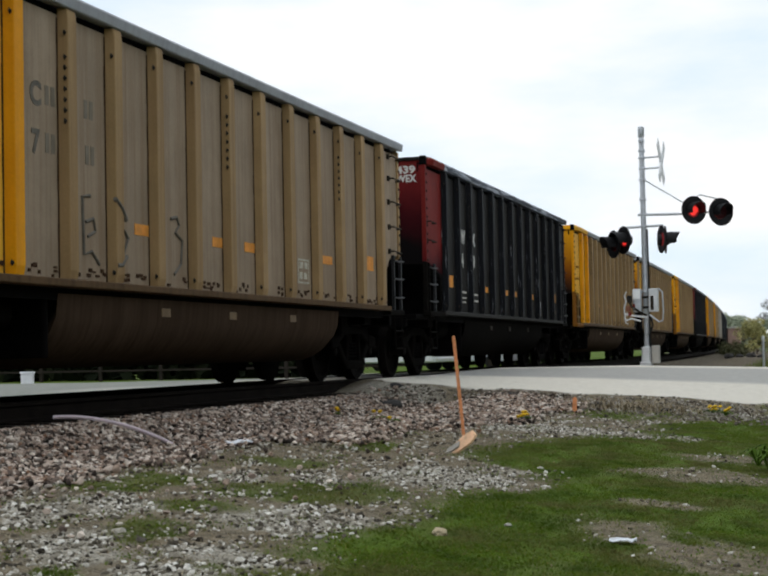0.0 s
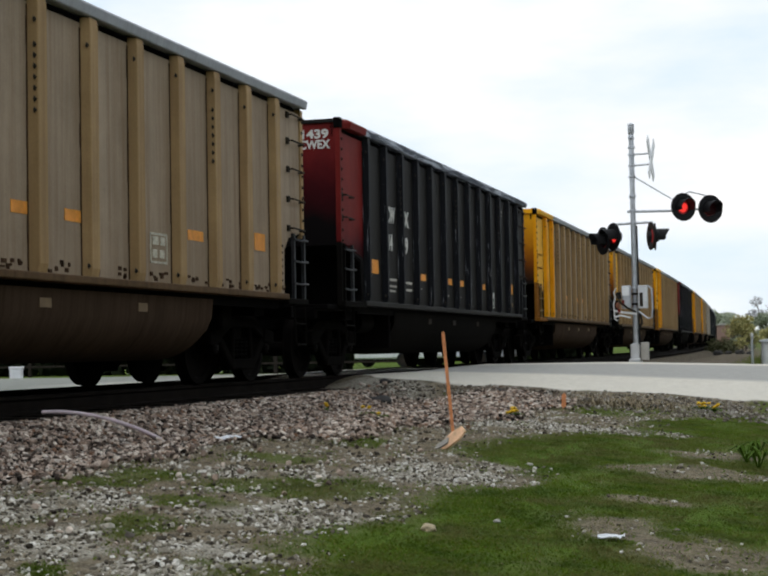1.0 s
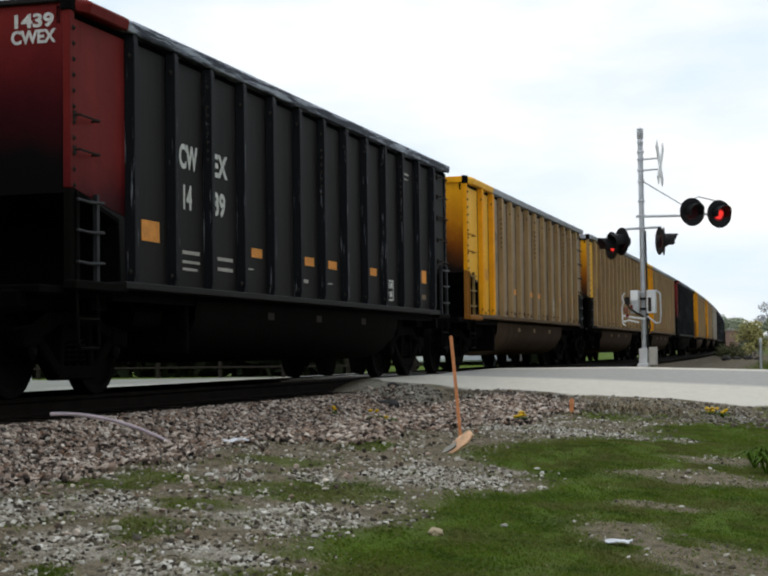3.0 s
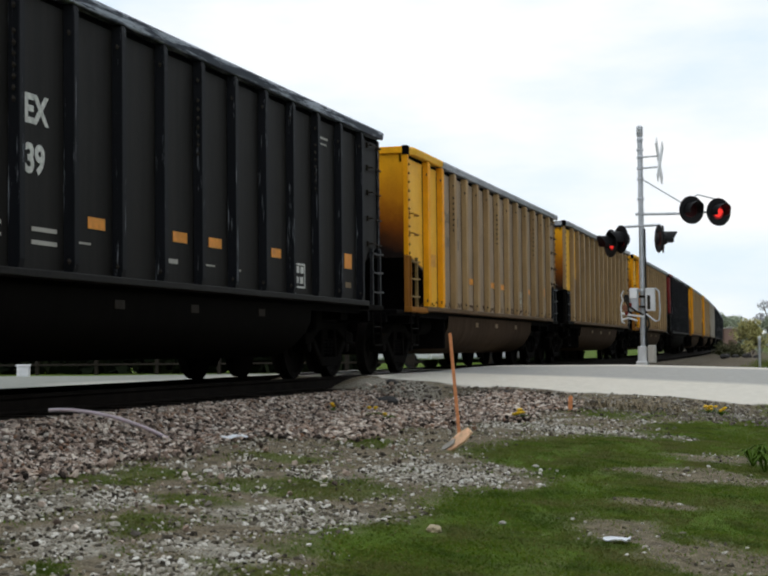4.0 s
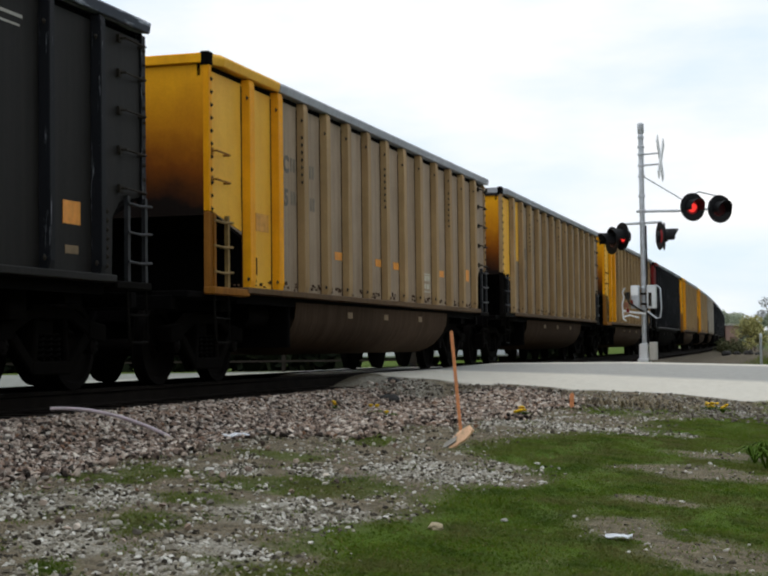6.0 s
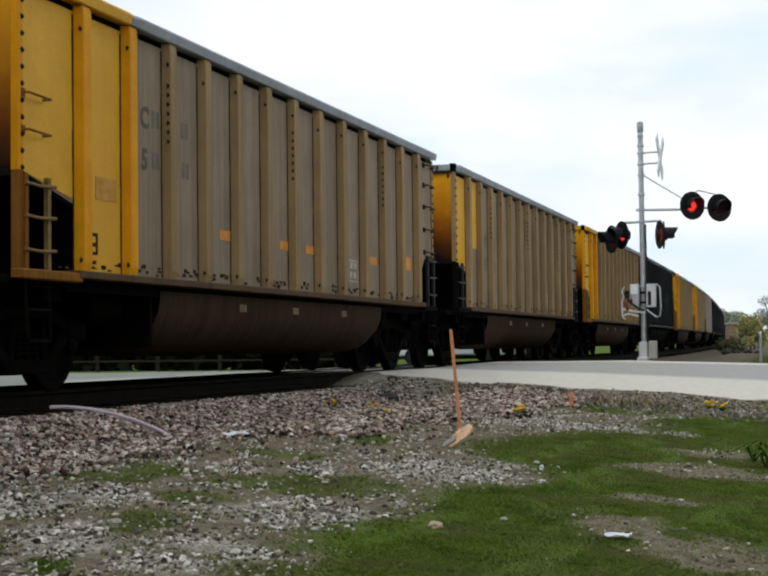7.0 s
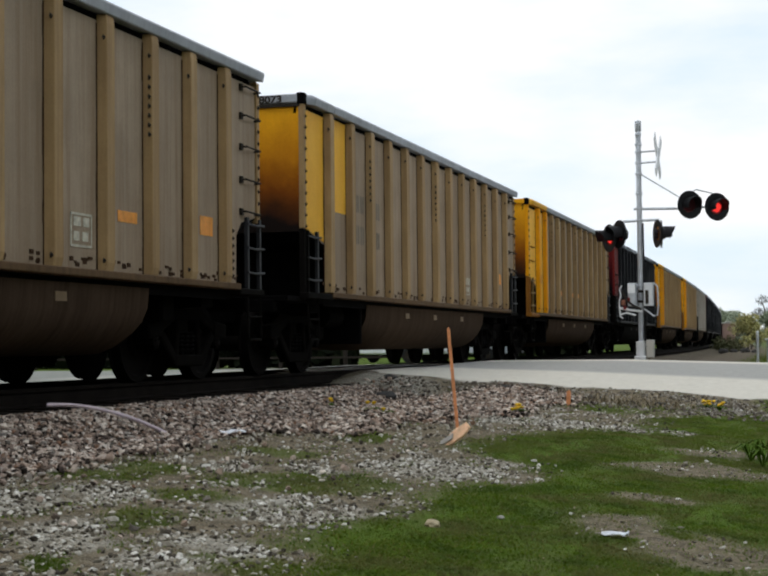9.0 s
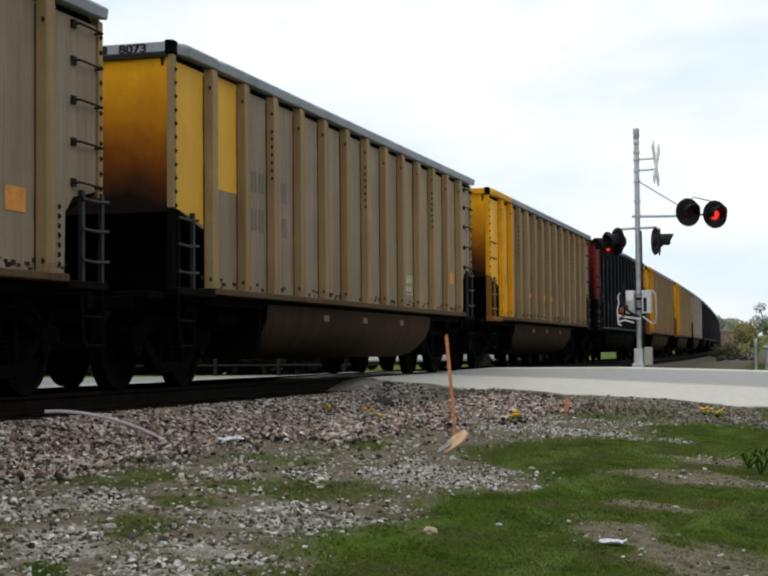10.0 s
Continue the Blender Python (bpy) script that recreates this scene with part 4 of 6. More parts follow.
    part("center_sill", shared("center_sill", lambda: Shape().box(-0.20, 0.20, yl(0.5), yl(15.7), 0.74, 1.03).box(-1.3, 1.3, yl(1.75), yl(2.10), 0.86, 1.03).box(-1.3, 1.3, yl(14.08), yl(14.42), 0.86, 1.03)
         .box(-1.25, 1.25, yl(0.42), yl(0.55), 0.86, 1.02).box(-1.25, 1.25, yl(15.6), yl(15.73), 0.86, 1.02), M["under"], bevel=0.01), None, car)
    for u, s_ in ((0.46, -1), (15.72, 1)):
        part("coupler", shared(("coupler", s_), lambda: Shape().box(-0.09, 0.09, min(yl(u), yl(u) + s_ * 0.42), max(yl(u), yl(u) + s_ * 0.42), 0.74, 0.94).box(-0.16, 0.13, min(yl(u) + s_ * 0.26, yl(u) + s_ * 0.47), max(yl(u) + s_ * 0.26, yl(u) + s_ * 0.47), 0.70, 0.98, 0.03), M["casting"], bevel=0.02), None, car)
        part("air_hose", shared(("air_hose", s_), lambda: Shape().tube([(0.32, yl(u), 0.86), (0.34, yl(u) + s_ * 0.12, 0.74), (0.30, yl(u) + s_ * 0.3, 0.52), (0.18, yl(u) + s_ * 0.44, 0.46)], 0.022, 7), M["under"], smooth=True), None, car)
    part("brake_gear", shared("brake_gear", lambda: Shape().lathe([(yl(2.9), 0.02), (yl(2.9), 0.17), (yl(3.6), 0.17), (yl(3.6), 0.02)], 14, "Y", (1.05, 0, 0.84)).tube([(0.75, yl(3.5), 0.86), (0.75, yl(13.0), 0.92)], 0.025, 6)
         .box(0.95, 1.2, yl(13.2), yl(13.55), 0.70, 0.98, 0.03), M["casting"], smooth=True), None, car, "brake cylinder, rods and reservoir")
    for u in (1.92, CAR_LEN - 1.92):
        add_truck(car, u)
    return car


def stencil_shape(side, du, dz):
    sh = Shape()
    x0, x1 = sorted((side * (WALL_X - 0.002), side * (WALL_X + 0.005)))

    def bar(u0, u1, z0, z1):
        sh.box(x0, x1, yl(u0 + du), yl(u1 + du), z0 + dz, z1 + dz)
    for u0, u1, z0, z1 in ((10.24, 10.68, 1.24, 1.265), (10.24, 10.68, 1.545, 1.57), (10.24, 10.265, 1.24, 1.57), (10.655, 10.68, 1.24, 1.57), (10.30, 10.45, 1.44, 1.53), (10.50, 10.62, 1.44, 1.53),
                           (10.30, 10.42, 1.30, 1.39), (10.48, 10.60, 1.30, 1.39)):
        bar(u0, u1, z0, z1)
    return sh


def tub_marks(side):
    sh = Shape()
    x0, x1 = sorted((side * 1.42, side * 1.455))
    for u in (6.3, 8.2, 10.3):
        sh.box(x0, x1, yl(u), yl(u + 0.22), 0.84, 0.93)
    return sh


STYLES = ["tan_yellow", "black_red", "tan_yellow", "tan_patch", "tan_yellow", "black_red", "tan_yellow", "tan_yellow", "pale", "black_red", "black", "black", "black", "black_red", "black", "black", "black", "black"]
protos, WAGONS = {}, []
for k, style in enumerate(STYLES):
    if style not in protos:
        protos[style] = make_wagon(style)
        protos[style].matrix_basis = car_pose(k, 0.0)
        WAGONS.append(protos[style])
    else:
        WAGONS.append(copy_thing(protos[style], car_pose(k, 0.0)))

FACE_SIDE = Matrix(((0, 0, 1, 0), (1, 0, 0, 0), (0, 1, 0, 0), (0, 0, 0, 1)))     # letters read along +y and face +x
FACE_END = Matrix(((1, 0, 0, 0), (0, 0, -1, 0), (0, 1, 0, 0), (0, 0, 0, 1)))      # letters read along +x and face -y


def side_text(car, text, size, u, z, mat, label, squash=1.0):
    return lettering("lettering", text, size, mat, car, Matrix.Translation((WALL_X + 0.004, yl(u), z)) @ FACE_SIDE, label, squash)


wag_b = WAGONS[1]
for txt, u, z in (("CW", 3.47, 2.48), ("EX", 4.41, 2.48), ("14", 3.53, 2.03), ("39", 4.43, 2.03)):
    side_text(wag_b, txt, 0.36, u, z, M["letter_white"], "white painted letters", 0.78 if u < 4 else 1.0)
for txt, z, sq in (("1439", 3.545, 1.30), ("CWEX", 3.39, 0.90)):
    lettering("end_lettering", txt, 0.175, M["letter_white"], wag_b, Matrix.Translation((0.88, yl(F0) - 0.004, z)) @ FACE_END, "white end lettering", sq)
small = Shape()
for u0, u1, z0, z1 in ((3.45, 3.92, 1.52, 1.56), (3.45, 3.92, 1.42, 1.45), (3.45, 3.85, 1.34, 1.37), (4.45, 4.92, 1.50, 1.54), (4.45, 4.92, 1.38, 1.42), (5.3, 5.6, 1.44, 1.46), (7.4, 7.65, 1.36, 1.41), (8.4, 8.7, 1.38, 1.40), (9.3, 9.5, 1.36, 1.385), (12.42, 12.85, 3.37, 3.40), (12.42, 12.80, 3.29, 3.31)):
    small.box(WALL_X - 0.002, WALL_X + 0.005, yl(u0 + 0.1), yl(u1 + 0.1), z0, z1)
part("small_stencil", small, M["concrete"], wag_b, "small worn white stencil bars")["kind"] = "stuff"
for car, a, b_ in ((WAGONS[0], "C", "7"), (WAGONS[2], "C", "5")):
    side_text(car, a, 0.30, 3.46, 2.72, M["letter_dark"], "faded dark letter")
    side_text(car, b_, 0.30, 3.48, 2.28, M["letter_dark"], "faded dark figure")
    bars = Shape()
    for u0, z0, z1 in ((3.74, 2.74, 2.92), (4.50, 2.72, 2.90), (3.74, 2.30, 2.48), (4.52, 2.28, 2.46)):
        bars.box(WALL_X - 0.002, WALL_X + 0.004, yl(u0), yl(u0 + 0.07), z0, z1).box(WALL_X - 0.002, WALL_X + 0.004, yl(u0 + 0.11), yl(u0 + 0.18), z0, z1)
    part("faded_lettering", bars, M["letter_faint"], car, "faded lettering, worn to bars")["kind"] = "stuff"
# graffiti strokes on the first wagon
for path in (((5.27, 1.74), (5.42, 1.62), (5.30, 1.44)), ((4.60, 1.98), (4.44, 1.96), (4.46, 1.40), (4.62, 1.44), (4.78, 1.32)), ((4.50, 1.72), (4.66, 1.76), (4.70, 1.64), (4.54, 1.58)), ((6.46, 1.90), (6.62, 1.93), (6.68, 1.84), (6.58, 1.76), (6.76, 1.68), (6.72, 1.42), (6.54, 1.30))):
    part("graffiti", Shape().tube([(WALL_X + 0.002, yl(u), z) for u, z in path], 0.019, 6), M["letter_dark"], WAGONS[0], "thin dark graffiti strokes")
for path in (((4.96, 1.98), (5.10, 1.90), (5.20, 1.78)), ((5.20, 1.42), (5.10, 1.33), (4.99, 1.32))):
    part("graffiti", Shape().tube([(POST_X - 0.006, yl(u), z) for u, z in path], 0.024, 6), M["letter_dark"], WAGONS[0], "dark graffiti stroke across a post")
# half-height yellow patch on the fourth wagon, and bars on its end chord
part("paint_patch", Shape().box(WALL_X - 0.002, WALL_X + 0.004, yl(2.08), yl(2.85), 2.32, Z_TOP - 0.18), M["yellow_panel"], WAGONS[3], "yellow upper half of a side panel")
lettering("chord_lettering", "8073", 0.135, M["rivet"], WAGONS[3], Matrix.Translation((0.88, yl(F0) - 0.054, Z_TOP - 0.122)) @ FACE_END, "dark figures on the end chord", 1.25)
part("chord_mark", Shape().box(0.66, 0.74, yl(F0) - 0.056, yl(F0) - 0.051, Z_TOP - 0.122, Z_TOP - 0.03), M["rivet"], WAGONS[3], "dark letter worn to a bar")
bars = Shape()
for u0, z0, z1 in ((3.35, 2.40, 2.66), (3.60, 2.40, 2.66), (4.45, 2.36, 2.62), (3.35, 1.92, 2.20), (3.60, 1.92, 2.20), (4.45, 1.90, 2.16)):
    bars.box(WALL_X - 0.002, WALL_X + 0.004, yl(u0), yl(u0 + 0.07), z0, z1).box(WALL_X - 0.002, WALL_X + 0.004, yl(u0 + 0.11), yl(u0 + 0.17), z0, z1)
part("faded_lettering", bars, M["letter_faint"], WAGONS[3], "faded lettering, worn to bars")["kind"] = "stuff"


# ---------------------------------------------------------------- loose cover of the ground: stones, turf, straw
rng = np.random.default_rng(7)
PHI = (1 + 5 ** 0.5) / 2
ICO_V = np.array([(-1, PHI, 0), (1, PHI, 0), (-1, -PHI, 0), (1, -PHI, 0), (0, -1, PHI), (0, 1, PHI), (0, -1, -PHI), (0, 1, -PHI), (PHI, 0, -1), (PHI, 0, 1), (-PHI, 0, -1), (-PHI, 0, 1)]) / 1.9
ICO_F = np.array(
    [(0, 11, 5), (0, 5, 1), (0, 1, 7), (0, 7, 10), (0, 10, 11), (1, 5, 9), (5, 11, 4), (11, 10, 2), (10, 7, 6), (7, 1, 8), (3, 9, 4), (3, 4, 2), (3, 2, 6), (3, 6, 8), (3, 8, 9), (4, 9, 5), (2, 4, 11), (6, 2, 10), (8, 6, 7), (9, 8, 1)])


def scatter_mesh(name, verts, faces, material, label, category):
    me = bpy.data.meshes.new(name)
    nv, nf, k = len(verts), len(faces), faces.shape[1]
    me.vertices.add(nv)
    me.vertices.foreach_set("co", verts.astype(np.float32).ravel())
    me.loops.add(nf * k)
    me.loops.foreach_set("vertex_index", faces.astype(np.int32).ravel())
    me.polygons.add(nf)
    me.polygons.foreach_set("loop_start", (np.arange(nf) * k).astype(np.int32))
    me.update(calc_edges=True)
    me.shade_flat()
    me.materials.append(material)
    ob = new(name, me)
    return tagged(ob, label, category, kind="stuff")


def stones(xy, size, sink=0.25):
    n_ = len(xy)
    v = np.repeat(ICO_V[None], n_, 0) * rng.uniform(0.5, 1.35, (n_, 12, 1)) * rng.uniform(0.5, 1.4, (n_, 1, 3)) * np.array([1, 1, 0.8]) * (size[:, None, None] / 2)
    a = rng.uniform(0, 6.283, n_)
    c, s_ = np.cos(a)[:, None], np.sin(a)[:, None]
    x, y = v[..., 0] * c - v[..., 1] * s_, v[..., 0] * s_ + v[..., 1] * c
    z0 = ground_z(xy[:, 0], xy[:, 1]) + size * (0.4 - sink)
    v = np.stack([x + xy[:, :1], y + xy[:, 1:], v[..., 2] + z0[:, None]], -1).reshape(-1, 3)
    f = (ICO_F[None] + (np.arange(n_) * 12)[:, None, None]).reshape(-1, 3)
    return v, f


def island_mat(name, cols, rough=0.9, bump=0.4, drift=0.0):
    """Colours by piece; drift is the scale of slow patches of drier, browner growth."""
    m, n, l, b = mat_new(name)
    g = n.new("ShaderNodeNewGeometry")
    r = n.new("ShaderNodeValToRGB")
    el = r.color_ramp.elements
    while len(el) < len(cols):
        el.new(0.5)
    for i, c in enumerate(cols):
        el[i].position, el[i].color = i / (len(cols) - 1), (*c, 1)
    l.new(g.outputs["Random Per Island"], r.inputs["Fac"])
    f = noise_of(n, l, 40, 3)
    c = mix_of(n, l, ramp_of(n, l, f, 0.3, 0.75, (0.72, 0.72, 0.72, 1)), (0, 0, 0), r.outputs["Color"])
    if drift:
        c = mix_of(n, l, ramp_of(n, l, noise_of(n, l, drift, 5, 0.62), 0.44, 0.62, (0, 0, 0, 1), (0.85, 0.85, 0.85, 1)), c, (0.165, 0.150, 0.052))
        c = mix_of(n, l, ramp_of(n, l, noise_of(n, l, drift * 1.9, 4, 0.6, (1, 1.7, 1)), 0.48, 0.62, (0, 0, 0, 1), (0.75, 0.75, 0.75, 1)), c, (0.050, 0.096, 0.007))
    l.new(c, b.inputs["Base Color"])
    b.inputs["Roughness"].default_value, b.inputs["Specular IOR Level"].default_value = rough, 0.1
    if drift:
        up = n.new("ShaderNodeCombineXYZ")
        up.inputs["Z"].default_value = 1.0
        l.new(up.outputs["Vector"], b.inputs["Normal"])
        thin, both = n.new("ShaderNodeBsdfTranslucent"), n.new("ShaderNodeMixShader")
        l.new(c, thin.inputs["Color"])
        both.inputs["Fac"].default_value = 0.5
        l.new(b.outputs["BSDF"], both.inputs[1])
        l.new(thin.outputs["BSDF"], both.inputs[2])
        l.new(both.outputs["Shader"], n["Material Output"].inputs["Surface"])
    elif bump:
        bump_of(n, l, b, noise_of(n, l, 90, 3), bump, 0.004)
    return m


def pick(n_, x0, x1, y0, y1, share):
    """Random places, kept with the chance that share(x, y) gives; denser towards the near end."""
    y = y0 + (y1 - y0) * rng.uniform(0, 1, n_) ** 1.35
    x = rng.uniform(x0, x1, n_)
    return np.stack([x, y], 1)[rng.uniform(0, 1, n_) < share(x, y)]


M["ballast"] = island_mat("ballast_stone", [(0.014, 0.011, 0.009), (0.10, 0.074, 0.060), (0.30, 0.228, 0.182), (0.64, 0.53, 0.44), (0.24, 0.130, 0.078), (0.92, 0.82, 0.71), (0.018, 0.014, 0.012), (0.36, 0.272, 0.222)])
M["limestone"] = island_mat("pale_limestone_chip", [(0.045, 0.038, 0.030), (0.13, 0.112, 0.085), (0.34, 0.31, 0.25), (0.58, 0.545, 0.47), (0.84, 0.815, 0.75)])
M["turf"] = island_mat("grass_blade", [(0.092, 0.158, 0.008), (0.112, 0.192, 0.010), (0.134, 0.222, 0.013), (0.166, 0.230, 0.020), (0.23, 0.215, 0.06)], 0.7, 0, 1.1)
M["weed_leaf"] = island_mat("weed_leaf", [(0.040, 0.080, 0.007), (0.060, 0.112, 0.009), (0.080, 0.140, 0.012)], 0.7, 0)
M["straw"] = island_mat("dry_straw", [(0.16, 0.12, 0.07), (0.30, 0.24, 0.15), (0.45, 0.38, 0.26)], 0.8, 0)

bal = pick(105000, -7.6, -3.4, 7.5, 25.5, lambda x, y: np.where((x - track_x(y) > 1.28), np.maximum(cover(x, y)[2], 0.004 * (x - track_x(y) < 4.9)), 0) * (1 - smooth01(ROAD_NEAR - 1.2, ROAD_NEAR - 0.2, y)))
sz = rng.uniform(0.024, 0.066, len(bal))
v_, f_ = stones(bal, sz, -0.05)
scatter_mesh("ballast_stones", v_, f_, M["ballast"], "loose grey and reddish crushed ballast stones on the track shoulder", "ballast")

chips = pick(190000, -6.0, 0.3, 6.2, 24.2, lambda x, y: (0.68 * cover(x, y)[1] * (1 - 0.6 * smooth01(-3.9, -4.4, x) * smooth01(8.6, 7.9, y)) * np.clip(0.45 + 0.9 * wobble(x * 4.3, y * 2.7) + 0.5 * wobble(x * 11, y * 7), 0.12, 1) + 0.22 * (1 - cover(x, y)[0]) * (1 - 0.75 * smooth01(-2.6, -2.0, x) * smooth01(17, 16, y)) * np.clip(0.5 + wobble(x * 3.3 + 5, y * 2.1), 0.1, 1)) * (1 - cover(x, y)[2]) * (1 - cover(x, y)[3]))
sz = rng.uniform(0.010, 0.042, len(chips)) * np.where(rng.uniform(0, 1, len(chips)) > 0.97, 1.7, 1.0)
v_, f_ = stones(chips, sz, 0.3)
scatter_mesh("gravel_chips", v_, f_, M["limestone"], "pale limestone gravel chips scattered over bare earth", "gravel")

clod = pick(14000, -7.2, -0.5, 18.0, ROAD_NEAR + 2.0, lambda x, y: smooth01(road_near(x) - 3.2, road_near(x) - 1.2, y) * (y < road_near(x) - 0.2) * (x > track_x(y) + 1.5))
v_, f_ = stones(clod, rng.uniform(0.02, 0.075, len(clod)), 0.3)
M["clod"] = island_mat("broken_earth_and_asphalt", [(0.09, 0.075, 0.06), (0.17, 0.145, 0.115), (0.27, 0.24, 0.20), (0.42, 0.40, 0.35)])
scatter_mesh("rubble", v_, f_, M["clod"], "broken earth and asphalt rubble along the road edge", "rubble")


def blades(xy, h, w, lean, spread_z=0.0):
    n_ = len(xy)
    a = rng.uniform(0, 6.283, n_)
    d = np.stack([np.cos(a), np.sin(a), np.zeros(n_)], 1)
    p = np.stack([-d[:, 1], d[:, 0], d[:, 2]], 1)
    base = np.stack([xy[:, 0], xy[:, 1], ground_z(xy[:, 0], xy[:, 1]) - 0.004 + spread_z * rng.uniform(0, 1, n_)], 1)
    up = np.array([0, 0, 1.0])
    k = (w / 2)[:, None]
    q = (h * lean)[:, None]
    hh = h[:, None]
    v0, v1 = base - p * k, base + p * k
    mid = base + up * hh * 0.55 + d * q * 0.35
    v2, v3 = mid + p * k * 0.75, mid - p * k * 0.75
    tip = base + up * hh * (1 - 0.25 * lean)[:, None] + d * q
    v = np.stack([v0, v1, v2, v3, tip], 1).reshape(-1, 3)
    o = (np.arange(n_) * 5)[:, None, None]
    f = (np.array([(0, 1, 2), (0, 2, 3), (3, 2, 4)])[None] + o).reshape(-1, 3)
    return v, f


gr_xy = pick(620000, -6.0, 0.6, 6.2, 24.0, lambda x, y: np.maximum(cover(x, y)[0] * np.clip(0.75 + 0.6 * wobble(x * 1.9 + 3, y * 0.9) + 0.4 * wobble(x * 5.3, y * 3.1), 0.15, 1), 0.14 * (wobble(x * 3.1 + 1, y * 1.9) > 0.35) * (1 - cover(x, y)[2]) * (1 - cover(x, y)[3])))
v_, f_ = blades(gr_xy, rng.uniform(0.010, 0.030, len(gr_xy)), rng.uniform(0.006, 0.013, len(gr_xy)), rng.uniform(0.6, 1.8, len(gr_xy)))
scatter_mesh("grass", v_, f_, M["turf"], "short patchy spring grass with bare spots", "grass")
st_xy = pick(36000, -6.0, 0.4, 6.8, 23.5, lambda x, y: 0.05 + 0.5 * (1 - cover(x, y)[0]) * (1 - cover(x, y)[2]))
v_, f_ = blades(st_xy, rng.uniform(0.03, 0.10, len(st_xy)) * 0.35, rng.uniform(0.004, 0.008, len(st_xy)), rng.uniform(2.0, 3.5, len(st_xy)))
tw_xy = np.stack([rng.normal(-3.1, 0.42, 420), rng.normal(22.5, 0.35, 420)], 1)
v2, f2 = blades(tw_xy, rng.uniform(0.06, 0.24, 420), rng.uniform(0.008, 0.016, 420), rng.uniform(0.5, 2.2, 420))
v_, f_ = np.concatenate([v_, v2]), np.concatenate([f_, f2 + len(v_)])
scatter_mesh("straw", v_, f_, M["straw"], "dead grass stalks lying on the earth", "straw")
far_xy = np.stack([rng.uniform(-7.5, 3.0, 30000), ROAD_FAR + 1 + 55 * rng.uniform(0, 1, 30000) ** 1.5], 1)
far_xy = far_xy[rng.uniform(0, 1, len(far_xy)) < cover(far_xy[:, 0], far_xy[:, 1])[0]]
v_, f_ = blades(far_xy, rng.uniform(0.06, 0.22, len(far_xy)), rng.uniform(0.012, 0.03, len(far_xy)), rng.uniform(0.2, 0.9, len(far_xy)))
scatter_mesh("far_grass", v_, f_, M["turf"], "rough grass beyond the crossing road", "grass")


# ---------------------------------------------------------------- small things on the verge
def gz(x, y):
    return float(ground_z(x, y))


def survey_stake(x, y, h, leanx, name, label, w=0.035, t=0.012):
    ob = thing(name, label, "stake", at=pose(x, y, gz(x, y) - 0.02, 0, leanx, 8))
    part("lath", Shape().extrude([(-w / 2, -t / 2, 0), (w / 2, -t / 2, 0), (w / 2, -t / 2, h - 0.03), (w / 6, -t / 2, h), (-w / 2, -t / 2, h - 0.02)], (0, t, 0)), M["stake"], ob, bevel=0.002)
    return ob


survey_stake(-3.94, 15.87, 1.09, -4.6, "survey_stake", "thin orange-painted wooden survey stake leaning slightly", 0.034)
survey_stake(-3.68, 21.10, 0.23, 2.0, "short_stake", "short broken orange wooden stake in the gravel", 0.06, 0.02)
fl = thing("broken_lath", "split pale orange lath lying at the foot of a stake", "wood scrap", at=pose(-3.55, 14.3, gz(-3.55, 14.3) + 0.10, 52, -36, 4))
part("board", Shape().extrude([(-0.15, -0.06, 0), (0.06, -0.065, 0), (0.15, -0.03, 0), (0.14, 0.05, 0), (0.02, 0.065, 0), (-0.15, 0.03, 0)], (0, 0, 0.03)), M["lath"], fl, bevel=0.006)
part("splinter", Shape().extrude([(-0.20, -0.02, 0.032), (-0.05, -0.03, 0.032), (-0.02, 0.02, 0.032), (-0.16, 0.03, 0.032)], (0, 0, 0.02)), M["concrete"], fl, bevel=0.004)

# the pipe springs from the sleeper ends and bows down the shoulder
hose_pts = [(-6.98 + 0.89 * f, 12.68 + 0.62 * f, -0.19 + 0.05 * f - 0.335 * f ** 1.9 + 0.02) for f in (i / 24 for i in range(25))]
solid("plastic_pipe", Shape().tube(hose_pts, 0.017, 8), M["pink"], "pale pink plastic pipe bowed over the ballast", "pipe", smooth=True)


def crumpled(name, x, y, rx, ry, label, mat, yaw=0.0, h=0.03):
    n_ = 7
    vs = []
    for j in range(n_):
        for i in range(n_):
            a, b_ = i / (n_ - 1) * 2 - 1, j / (n_ - 1) * 2 - 1
            vs.append((a * rx * (1 - 0.15 * abs(b_)), b_ * ry, h * (0.35 + 0.6 * noise.noise((a * 2.1 + x, b_ * 2.3, y)))))
    fs = [(j * n_ + i, j * n_ + i + 1, (j + 1) * n_ + i + 1, (j + 1) * n_ + i) for j in range(n_ - 1) for i in range(n_ - 1)]
    sh = Shape()
    k = len(vs)
    rim = list(range(n_)) + [n_ * j + n_ - 1 for j in range(1, n_)] + [n_ * (n_ - 1) + i for i in range(n_ - 2, -1, -1)] + [n_ * j for j in range(n_ - 2, 0, -1)]
    sh.add(vs + [(a, b_, c - 0.006) for a, b_, c in vs], fs + [tuple(i + k for i in q[::-1]) for q in fs] + [(rim[i], rim[(i + 1) % len(rim)], rim[(i + 1) % len(rim)] + k, rim[i] + k) for i in range(len(rim))])
    return solid(name, sh, mat, label, "litter", at=pose(x, y, gz(x, y) + 0.02, 0, 0, yaw))


